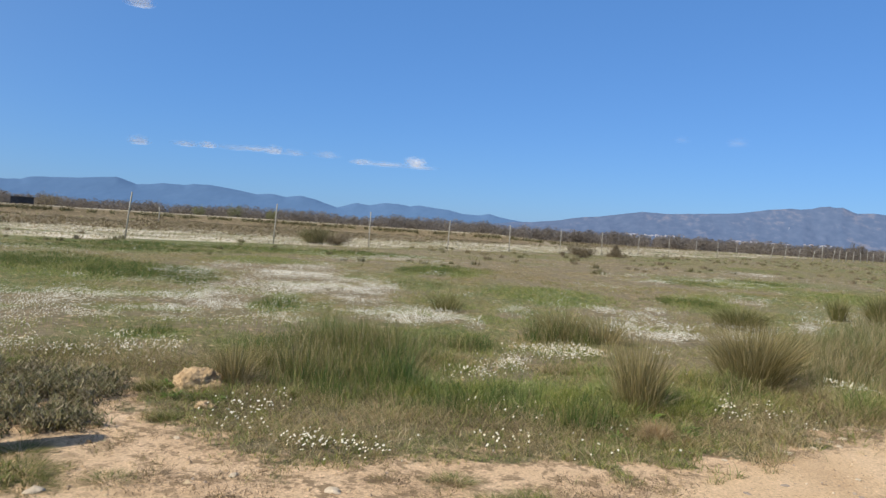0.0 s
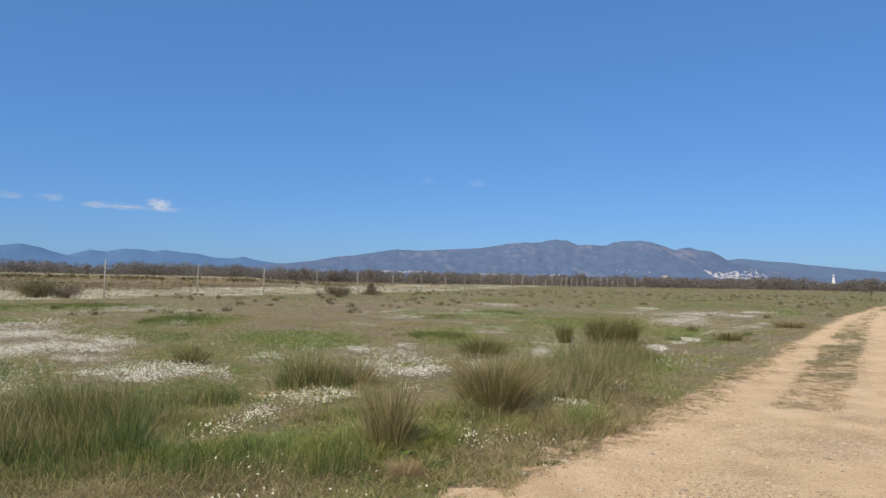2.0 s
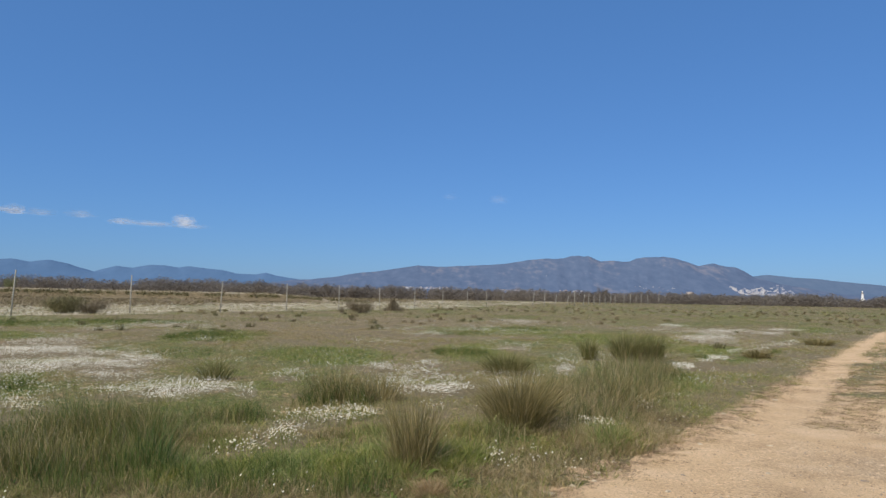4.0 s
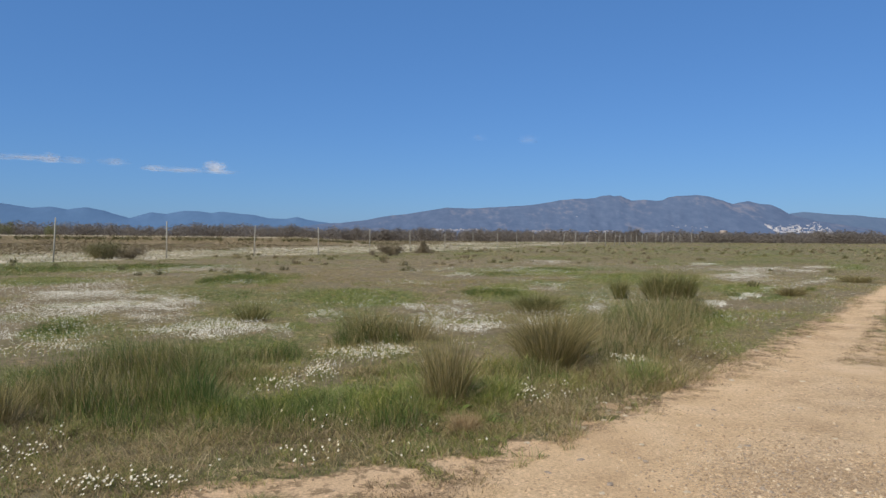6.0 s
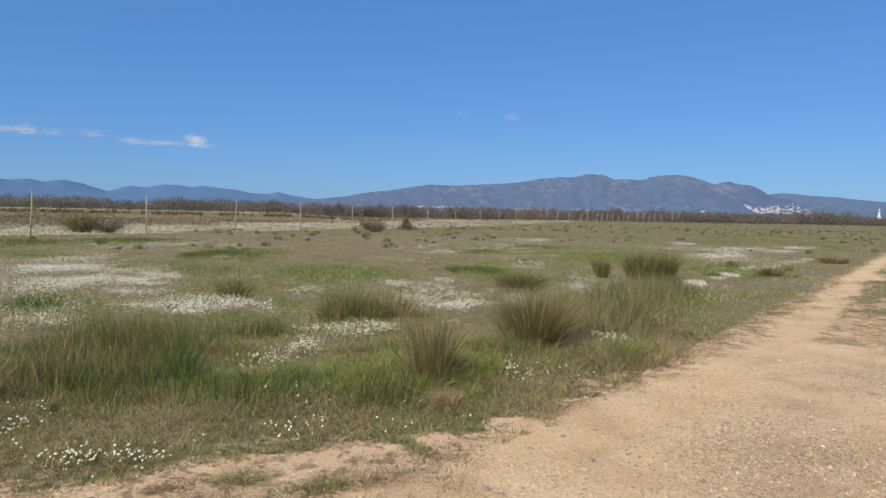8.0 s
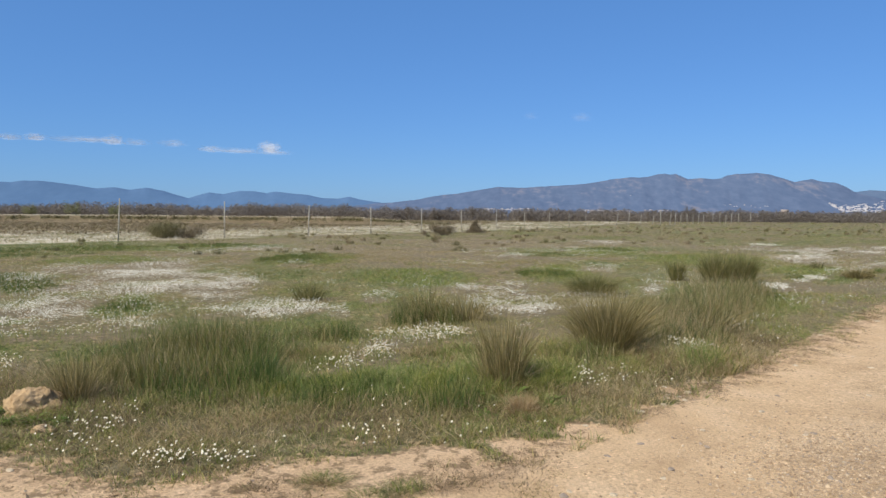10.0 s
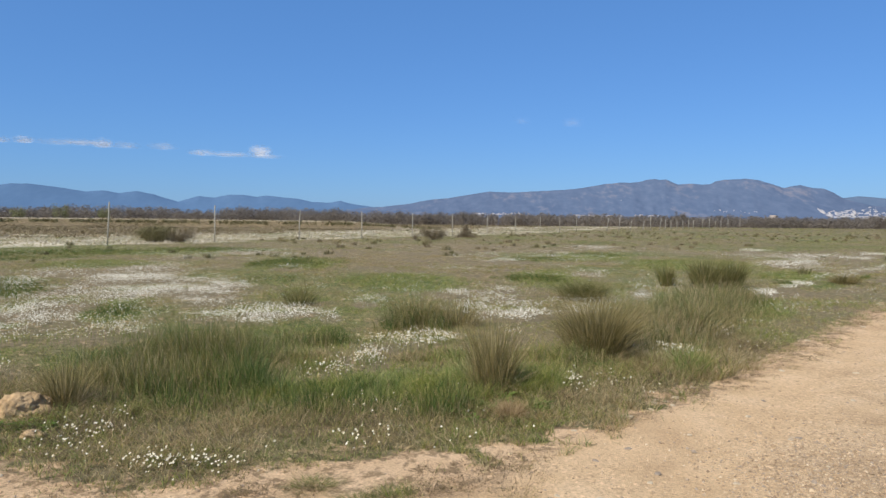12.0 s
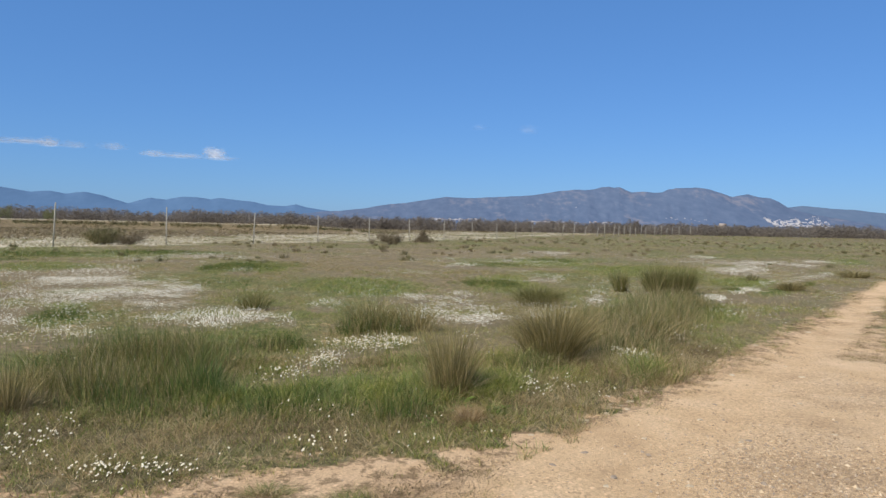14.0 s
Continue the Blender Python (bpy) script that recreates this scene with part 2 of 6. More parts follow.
def ground_material():
    m, n, l, b = nodes_of("meadow_and_track")
    soil, pale, scrub, lush, verge, stone = (n.new("ShaderNodeAttribute") for _ in range(6))
    for a, nm in ((soil, "soil"), (pale, "pale"), (scrub, "scrub"), (lush, "lush"), (verge, "verge"), (stone, "stony")):
        a.attribute_name = nm
    fine, mid, big, grit = noise_node(n, l, 11.0, 6, 0.65), noise_node(n, l, 1.6, 6), noise_node(n, l, 0.16, 5), noise_node(n, l, 55.0, 6, 0.8)
    sand = ramp_node(n, [(0.30, (0.525, 0.360, 0.208)), (0.5, (0.62, 0.435, 0.258)), (0.72, (0.70, 0.51, 0.322))])
    l.new(mid.outputs[0], sand.inputs[0])
    gr = ramp_node(n, [(0.36, (0.55, 0.52, 0.50)), (0.5, (1, 1, 1)), (0.66, (1.25, 1.24, 1.22))])
    l.new(grit.outputs[0], gr.inputs[0])
    sand2 = mix_node(n, l, sand.outputs[0], gr.outputs[0], 0.75, "MULTIPLY")
    cells = n.new("ShaderNodeTexVoronoi")
    cells.inputs["Scale"].default_value, cells.inputs["Randomness"].default_value = 48.0, 1.0
    l.new(n.new("ShaderNodeTexCoord").outputs["Object"], cells.inputs["Vector"])
    bits = ramp_node(n, [(0.0, (0.58, 0.56, 0.56)), (0.3, (0.9, 0.9, 0.9)), (0.75, (1.05, 1.05, 1.05)), (1.0, (1.4, 1.42, 1.45))])
    l.new(cells.outputs["Color"], bits.inputs[0])
    stony = ramp_node(n, [(0.42, (0.18,) * 3), (0.6, (0.85,) * 3)])
    l.new(noise_node(n, l, 0.75, 5, 0.6).outputs[0], stony.inputs[0])
    sand2 = mix_node(n, l, sand2, mix_node(n, l, sand2, bits.outputs[0], 1.0, "MULTIPLY"), stony.outputs[0])
    gravelly = mix_node(n, l, mix_node(n, l, sand2, (0.77, 0.79, 0.83), 1.0, "MULTIPLY"), bits.outputs[0], 0.8, "MULTIPLY")
    worn = n.new("ShaderNodeMath")
    worn.operation = "MULTIPLY"
    l.new(stony.outputs[0], worn.inputs[0])
    l.new(stone.outputs["Fac"], worn.inputs[1])
    sand2 = mix_node(n, l, sand2, gravelly, worn.outputs[0])
    turf = ramp_node(n, [(0.3, (0.08, 0.069, 0.040)), (0.5, (0.168, 0.143, 0.081)), (0.7, (0.29, 0.247, 0.158))])
    l.new(fine.outputs[0], turf.inputs[0])
    tone = ramp_node(n, [(0.0, (1.08, 1.01, 1.04)), (0.35, (1.0, 1.0, 0.88)), (0.65, (0.76, 0.94, 0.58)), (1.0, (0.55, 0.82, 0.38))])
    wild = n.new("ShaderNodeMath")
    wild.operation = "MULTIPLY_ADD"
    l.new(mid.outputs[0], wild.inputs[0])
    wild.inputs[1].default_value = 0.9
    l.new(lush.outputs["Fac"], wild.inputs[2])
    shift = n.new("ShaderNodeMath")
    shift.operation = "SUBTRACT"
    l.new(wild.outputs[0], shift.inputs[0])
    shift.inputs[1].default_value = 0.45
    l.new(shift.outputs[0], tone.inputs[0])
    turf2 = mix_node(n, l, turf.outputs[0], tone.outputs[0], 0.9, "MULTIPLY")
    heath = ramp_node(n, [(0.3, (0.10, 0.08, 0.045)), (0.7, (0.21, 0.165, 0.10))])
    l.new(mid.outputs[0], heath.inputs[0])
    turf3 = mix_node(n, l, turf2, heath.outputs[0], scrub.outputs["Fac"])
    straw = ramp_node(n, [(0.35, (0.42, 0.36, 0.26)), (0.6, (0.68, 0.61, 0.49))])
    l.new(mid.outputs[0], straw.inputs[0])
    turf4 = mix_node(n, l, turf3, straw.outputs[0], pale.outputs["Fac"])
    # ragged edge between bare soil and turf
    rag = n.new("ShaderNodeMath")
    rag.operation = "MULTIPLY_ADD"
    l.new(fine.outputs[0], rag.inputs[0])
    rag.inputs[1].default_value = 1.6
    l.new(soil.outputs["Fac"], rag.inputs[2])
    clump = noise_node(n, l, 4.2, 7, 0.7)
    rag2 = n.new("ShaderNodeMath")
    rag2.operation = "MULTIPLY_ADD"
    l.new(clump.outputs[0], rag2.inputs[0])
    rag2.inputs[1].default_value = 2.2
    l.new(rag.outputs[0], rag2.inputs[2])
    cut = ramp_node(n, [(0.88, (0, 0, 0)), (1.0, (1, 1, 1))])
    half = n.new("ShaderNodeMath")
    half.operation = "MULTIPLY"
    l.new(rag2.outputs[0], half.inputs[0])
    half.inputs[1].default_value = 0.425
    l.new(half.outputs[0], cut.inputs[0])
    mats = ramp_node(n, [(0.50, (0, 0, 0)), (0.575, (0.80,) * 3)])
    mottle, specks = noise_node(n, l, 5.5, 8, 0.72), noise_node(n, l, 17.0, 6, 0.7)
    blend = n.new("ShaderNodeMath")
    blend.operation = "MULTIPLY_ADD"
    l.new(specks.outputs[0], blend.inputs[0])
    blend.inputs[1].default_value = 0.55
    l.new(mottle.outputs[0], blend.inputs[2])
    less = n.new("ShaderNodeMath")
    less.operation = "SUBTRACT"
    l.new(blend.outputs[0], less.inputs[0])
    less.inputs[1].default_value = 0.275
    l.new(less.outputs[0], mats.inputs[0])
    reach = n.new("ShaderNodeMath")
    reach.operation = "MULTIPLY"
    l.new(mats.outputs[0], reach.inputs[0])
    l.new(verge.outputs["Fac"], reach.inputs[1])
    dead = ramp_node(n, [(0.35, (0.11, 0.072, 0.038)), (0.65, (0.22, 0.152, 0.085))])
    l.new(fine.outputs[0], dead.inputs[0])
    pinkish = mix_node(n, l, sand2, mix_node(n, l, sand2, (0.97, 0.965, 0.99), 1.0, "MULTIPLY"), verge.outputs["Fac"])
    sand3 = mix_node(n, l, pinkish, dead.outputs[0], reach.outputs[0])
    col = mix_node(n, l, turf4, sand3, cut.outputs[0])
    l.new(col, b.inputs["Base Color"])
    b.inputs["Roughness"].default_value = 0.95
    b.inputs["Specular IOR Level"].default_value = 0.15
    h = n.new("ShaderNodeMath")
    h.operation = "MULTIPLY_ADD"
    l.new(grit.outputs[0], h.inputs[0])
    h.inputs[1].default_value = 1.6
    l.new(fine.outputs[0], h.inputs[2])
    bp = n.new("ShaderNodeBump")
    bp.inputs["Strength"].default_value, bp.inputs["Distance"].default_value = 0.6, 0.012
    l.new(h.outputs[0], bp.inputs["Height"])
    l.new(bp.outputs[0], b.inputs["Normal"])
    return m


# slope and rock are given with the haze of distance in their colour
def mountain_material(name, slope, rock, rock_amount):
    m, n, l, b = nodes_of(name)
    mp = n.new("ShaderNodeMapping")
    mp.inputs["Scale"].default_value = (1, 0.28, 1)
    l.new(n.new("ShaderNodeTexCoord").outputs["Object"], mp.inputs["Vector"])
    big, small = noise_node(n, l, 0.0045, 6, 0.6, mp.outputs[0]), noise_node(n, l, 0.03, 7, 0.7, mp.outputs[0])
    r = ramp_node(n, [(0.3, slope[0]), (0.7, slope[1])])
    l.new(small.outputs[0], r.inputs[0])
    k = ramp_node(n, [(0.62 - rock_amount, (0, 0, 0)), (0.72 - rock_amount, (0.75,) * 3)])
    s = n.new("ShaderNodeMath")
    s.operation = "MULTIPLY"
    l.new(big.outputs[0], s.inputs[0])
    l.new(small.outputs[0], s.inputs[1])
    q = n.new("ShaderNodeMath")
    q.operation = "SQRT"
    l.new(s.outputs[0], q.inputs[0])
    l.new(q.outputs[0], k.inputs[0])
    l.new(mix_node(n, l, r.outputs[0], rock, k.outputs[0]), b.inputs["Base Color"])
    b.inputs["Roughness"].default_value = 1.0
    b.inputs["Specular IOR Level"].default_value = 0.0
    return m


def cloud_material():
    m, n, l, b = nodes_of("thin_cumulus")
    tc = n.new("ShaderNodeTexCoord")
    mp = n.new("ShaderNodeMapping")
    mp.inputs["Scale"].default_value = (1, 0.05, 1)
    l.new(tc.outputs["Object"], mp.inputs["Vector"])
    gr = n.new("ShaderNodeTexGradient")
    gr.gradient_type = "SPHERICAL"
    l.new(mp.outputs[0], gr.inputs[0])
    info = n.new("ShaderNodeObjectInfo")
    off = n.new("ShaderNodeVectorMath")
    off.operation = "MULTIPLY_ADD"
    l.new(info.outputs["Random"], off.inputs[0])
    off.inputs[1].default_value = (9, 5, 7)
    l.new(tc.outputs["Object"], off.inputs[2])
    t = noise_node(n, l, 2.6, 6, 0.6, off.outputs[0])
    a = n.new("ShaderNodeMath")
    a.operation = "MULTIPLY_ADD"
    l.new(t.outputs[0], a.inputs[0])
    a.inputs[1].default_value = 1.5
    l.new(gr.outputs[1], a.inputs[2])
    k = n.new("ShaderNodeMapRange")
    k.interpolation_type = "SMOOTHSTEP"
    k.inputs["From Min"].default_value, k.inputs["From Max"].default_value = 0.98, 2.0
    l.new(a.outputs[0], k.inputs["Value"])
    dens = n.new("ShaderNodeMath")
    dens.operation = "MULTIPLY"
    l.new(k.outputs[0], dens.inputs[0])
    l.new(info.outputs["Alpha"], dens.inputs[1])
    lit, thru, clear_air = n.new("ShaderNodeBsdfDiffuse"), n.new("ShaderNodeBsdfTranslucent"), n.new("ShaderNodeBsdfTransparent")
    lit.inputs[0].default_value = thru.inputs[0].default_value = (0.97, 0.97, 0.98, 1)
    both, out = n.new("ShaderNodeMixShader"), n.new("ShaderNodeMixShader")
    both.inputs[0].default_value = 0.45
    l.new(lit.outputs[0], both.inputs[1])
    l.new(thru.outputs[0], both.inputs[2])
    l.new(dens.outputs[0], out.inputs[0])
    l.new(clear_air.outputs[0], out.inputs[1])
    l.new(both.outputs[0], out.inputs[2])
    l.new(out.outputs[0], n["Material Output"].inputs[0])
    n.remove(b)
    return m


M_GROUND = ground_material()
# aerial haze is mixed into these blue base colours, no air is drawn
M_HILL = mountain_material("hazed_wooded_mountain", ((0.084, 0.122, 0.202), (0.122, 0.16, 0.243)), (0.195, 0.198, 0.245), 0.085)
M_HILL_FAR = mountain_material("hazed_range", ((0.084, 0.152, 0.268), (0.098, 0.17, 0.29)), (0.112, 0.18, 0.30), 0.0)
M_HILL_RIGHT = mountain_material("hazed_spur", ((0.085, 0.128, 0.205), (0.11, 0.152, 0.23)), (0.15, 0.168, 0.225), 0.0)
M_CLOUD = cloud_material()

# ---- the lie of the land ----
EDGE = [(-60, -24), (-20, -3), (-9, 2.0), (-6.0, 3.3), (-5.0, 4.05), (-4.4, 4.55), (-3.9, 4.4), (-3.3, 4.05), (-2.87, 3.85), (-2.46, 3.62), (-2.11, 3.45), (-1.87, 3.48), (-1.52, 3.76), (-1.15, 3.93), (-0.8, 4.02), (-0.5, 4.08), (-0.03, 4.36), (0.45, 4.85), (0.9, 5.2),
        (1.25, 5.5), (1.75, 6.15), (2.3, 6.85), (3.2, 8.1), (4.3, 9.65), (5.8, 11.8), (9.0, 16.7), (14.7, 25), (22, 35.5), (34.7, 52.5), (43, 63), (70, 96), (120, 150)]
CENTRE = [(-60, -88), (-8, -11.3), (-0.7, 0), (1.9, 4.0), (8.0, 13.2), (12.1, 19.4), (18.2, 28.5), (26.7, 40.5), (36.5, 53.5), (45, 64.3), (72, 96), (122, 149)]
WHITE_DRIFT = [
    (-9.23, 15.3, 0.64, 1.39), (-6.89, 10.13, 0.39, 1.78), (-8.58, 12.79, 0.55, 0.75), (-10.07, 19.01, 1.02, 2.62), (-8.15, 15.83, 1.27, 1.43), (-6.88, 12.29, 0.78, 0.88), (-5.97, 12.64, 0.89, 1.12),
    (-5.93, 14.36, 0.49, 1.12), (-5.04, 11.25, 0.69, 0.52), (-4.04, 9.41, 0.49, 0.73), (-3.62, 9.76, 0.58, 0.77), (-3.07, 10.3, 0.34, 0.62), (-4.94, 8.34, 0.35, 0.46), (-4.85, 7.62, 0.43, 0.35),
    (-4.59, 8.24, 0.3, 0.3), (-11.42, 25.94, 1.8, 1.39), (-11.4, 30.98, 1.57, 2.57), (-6.56, 20.54, 0.6, 0.83), (-2.55, 9.9, 0.2, 0.57), (-2.39, 11.62, 0.28, 0.69)]
WHITE_MID = [
    (-1.03, 13.18, 0.42, 0.54), (-0.04, 14.38, 0.29, 0.64), (-0.04, 12.9, 0.41, 0.31), (0.11, 10.72, 0.77, 0.85), (1.05, 11.21, 0.36, 0.62), (2.19, 20.24, 0.57, 1.26), (-0.82, 30.9, 0.49, 1.76),
    (0.03, 26.58, 1.05, 1.74), (-2.02, 28.4, 0.34, 1.49), (4.82, 44.16, 1.41, 6.07), (-1.21, 7.65, 0.34, 0.52), (-1.38, 6.72, 0.22, 0.35), (-1.56, 6.22, 0.16, 0.25), (-1.76, 5.96, 0.18, 0.33),
    (0.03, 8.39, 0.2, 0.35), (0.54, 5.94, 0.07, 0.33), (1.7, 7.55, 0.22, 0.28), (2.72, 9.32, 0.16, 0.55), (2.66, 14.44, 0.29, 1.3), (-2.67, 4.43, 0.16, 0.17)]
WHITE_TRACK = [
    (5.1, 14.7, 0.25, 0.7), (6.1, 16.1, 0.24, 0.6), (6.75, 17.1, 0.26, 0.6), (7.4, 18.0, 0.28, 0.6), (8.1, 19.0, 0.28, 0.6), (8.8, 19.9, 0.30, 0.7), (9.5, 20.9, 0.34, 0.8), (10.3, 22.0, 0.36, 0.9),
    (11.2, 23.2, 0.38, 0.9), (12.6, 25.2, 0.3, 1.0), (9.9, 26.3, 0.9, 2.0), (11.2, 28.4, 0.8, 2.0), (14.0, 33.9, 1.4, 2.2), (14.5, 31.1, 0.7, 1.5), (17.5, 36.0, 0.7, 2.2), (13.13, 39.98, 0.83, 2.05)]
WHITE_LEFT = [
    (-7.48, 7.07, 0.74, 0.89), (-8.21, 8.94, 0.77, 0.51), (-5.88, 5.21, 0.25, 0.2), (-4.89, 5.02, 0.51, 0.23), (-4.8, 5.47, 0.18, 0.37), (-10.63, 14.1, 0.84, 1.12), (-8.8, 8.14, 0.57, 0.4),
    (-6.98, 10.61, 0.61, 1.19)]
WHITE_BAND = [
    (-8.8, 8.14, 0.96, 1.0), (-7.11, 6.29, 0.46, 0.85), (-7.6, 7.2, 0.8, 0.45), (-6.3, 8.0, 0.9, 0.42), (-6.84, 10.06, 0.42, 2.0), (-4.68, 7.7, 0.55, 0.5), (-5.61, 4.9, 0.25, 0.36),
    (-4.95, 5.08, 0.55, 0.2), (-4.58, 5.77, 0.26, 0.5), (-9.4, 16.98, 0.9, 2.6), (-6.9, 12.92, 1.3, 1.1), (-3.6, 9.42, 0.5, 0.7), (-11.35, 17.3, 1.0, 1.7)]
WHITE_SPARSE = [
    (-7.98, 8.25, 2.3, 2.9), (-7.86, 12.15, 1.8, 4.0), (-10.71, 27.86, 3.55, 3.99), (-19.5, 17.0, 3.0, 3.5), (2.02, 21.83, 0.9, 1.9), (9.76, 25.78, 1.5, 3.5), (18.07, 36.94, 1.2, 4.0),
    (-1.57, 21.05, 0.9, 1.5), (2.0, 30.0, 3.0, 5.0), (12.0, 33.0, 2.0, 4.0), (0.3, 11.6, 1.3, 1.2)]
WHITE_DENSE = [(-1.21, 7.65, 0.45, 0.55), (-1.42, 6.9, 0.32, 0.45), (-1.62, 6.3, 0.22, 0.35), (-0.95, 8.0, 0.35, 0.35), (0.1, 10.8, 0.8, 0.8), (-3.4, 9.9, 0.6, 0.6), (-5.67, 7.16, 0.44, 0.4), (-5.21, 5.87, 0.32, 0.29), (-6.36, 5.78, 0.41, 0.24), (-6.6, 6.8, 0.45, 0.26), (-5.96, 8.76, 0.51, 0.55), (-7.23, 9.56, 0.57, 0.69)]
WHITE = WHITE_DENSE + WHITE_DRIFT + WHITE_MID + WHITE_TRACK + WHITE_LEFT + WHITE_BAND
WHITE_THIN = [(0.81, 5.98, 0.14, 0.39), (-0.87, 4.17, 0.27, 0.21), (1.15, 12.3, 0.59, 0.72)]
GREEN = [
    (8.0, 20.5, 1.2, 2.4), (6.5, 26.0, 2.4, 4.0),
    (-13.2, 21.5, 1.6, 2.5), (0.2, 5.9, 0.3, 0.3),
    (-12.68, 13.15, 2.9, 3.33), (-2.43, 16.66, 1.6, 2.54), (-7.13, 23.39, 1.75, 3.43), (-5.91, 11.19, 0.7, 1.19), (0.96, 18.16, 1.15, 3.0), (3.76, 32.43, 1.81, 5.1),
    (3.81, 12.02, 0.9, 1.64), (7.17, 17.44, 0.6, 1.56), (21.23, 40.16, 1.08, 5.44), (-16.57, 30.5, 3.31, 3.78), (-0.38, 5.75, 0.28, 0.5), (-1.23, 5.6, 0.8, 0.4),
    (1.83, 6.76, 0.33, 0.29), (0.5, 7.09, 0.34, 0.36), (-3.3, 4.35, 0.45, 0.15), (-0.65, 3.45, 0.2, 0.1), (-3.05, 2.6, 0.4, 0.2)]
BROWN = [(-5.45, 30.65, 3.71, 7.07), (-2.8, 41.92, 5.0, 8.62), (3.65, 39.69, 3.16, 5.7), (-5.53, 11.91, 1.04, 1.89), (-1.53, 4.6, 1.1, 0.3), (-10.11, 18.07, 1.48, 2.69)]
TALL = [(-3.3, 5.35, 0.45, 0.65), (-2.95, 6.6, 1.15, 1.15), (-2.95, 5.5, 0.8, 0.75), (-2.2, 5.6, 0.5, 0.45), (-1.25, 9.3, 0.6, 0.7), (1.75, 8.4, 0.75, 1.1), (2.3, 9.6, 0.85, 1.2), (3.9, 13.2, 0.9, 1.4), (2.7, 10.8, 1.0, 1.3), (3.2, 12.1, 0.9, 1.2), (1.55, 9.2, 0.75, 0.9)]
LUSH = [(-10.0, 13.2, 0.9, 1.9), (-11.2, 12.9, 1.3, 1.9), (3.9, 12.7, 0.7, 1.2), (3.6, 11.6, 0.6, 0.8), (0.63, 17.6, 0.9, 1.5), (6.5, 17.5, 0.25, 0.5), (9.7, 20.3, 0.22, 0.4), (-7.36, 22.88, 1.6, 2.0), (-11.69, 13.65, 1.7, 2.7), (-14.3, 13.6, 1.7, 1.8), (-5.94, 10.14, 0.5, 0.9), (-5.5, 6.6, 0.5, 0.4), (-5.28, 5.29, 0.4, 0.2), (-4.2, 6.6, 0.4, 0.5)]
LUSH_FAR = [(-16.2, 15.4, 2.2, 3.0), (-19.6, 22.0, 5.0, 3.0), (-21.5, 25.5, 4.0, 4.0), (-18.5, 29.3, 3.0, 3.6), (-14.5, 34.0, 3.6, 3.2), (-7.35, 26.0, 1.8, 2.0), (1.0, 28.4, 1.8, 2.2), (3.64, 33.0, 1.6, 3.0), (-13.1, 12.1, 1.3, 1.6), (-5.8, 16.8, 0.9, 1.4)]
MEDIUM = [(-2.3, 4.95, 0.7, 0.3), (-1.4, 5.0, 0.8, 0.3), (-0.6, 5.1, 0.5, 0.3), (-1.5, 5.45, 1.0, 0.38), (-0.45, 5.55, 0.4, 0.4), (-2.2, 7.9, 0.7, 0.5), (3.3, 11.3, 0.8, 1.0), (0.6, 6.9, 0.4, 0.4)]


def fence_x(y):
    return -36.7 + 0.371 * y


def land(x, y):
    """Height of the ground: a plain that rises a little towards the woods, with an old dyke beyond the fence."""
    x, y = np.asarray(x, float), np.asarray(y, float)
    r = np.hypot(x, y)
    az = np.degrees(np.arctan2(x, y))
    z = 1.0 * smooth(r, 95, 230)
    z = z + 1.45 * np.exp(-((r - 150 - 6 * np.sin(az * 0.15)) / 4.0) ** 2) * smooth(-az, 4, 14) * smooth(az, -130, -110)
    off = smooth(-line_distance(x, y, EDGE), 0.0, 1.2)
    z = z + (fbm(x * 0.55, y * 0.55, 3, 3) - 0.5) * 0.07 * off * smooth(r, 2.5, 7)
    z = z + (fbm(x * 3.1, y * 3.1, 3, 5) - 0.5) * (0.006 + 0.034 * off)
    track = np.abs(line_distance(x, y, CENTRE))
    return z - 0.03 * np.exp(-((track - 0.72) / 0.22) ** 2)


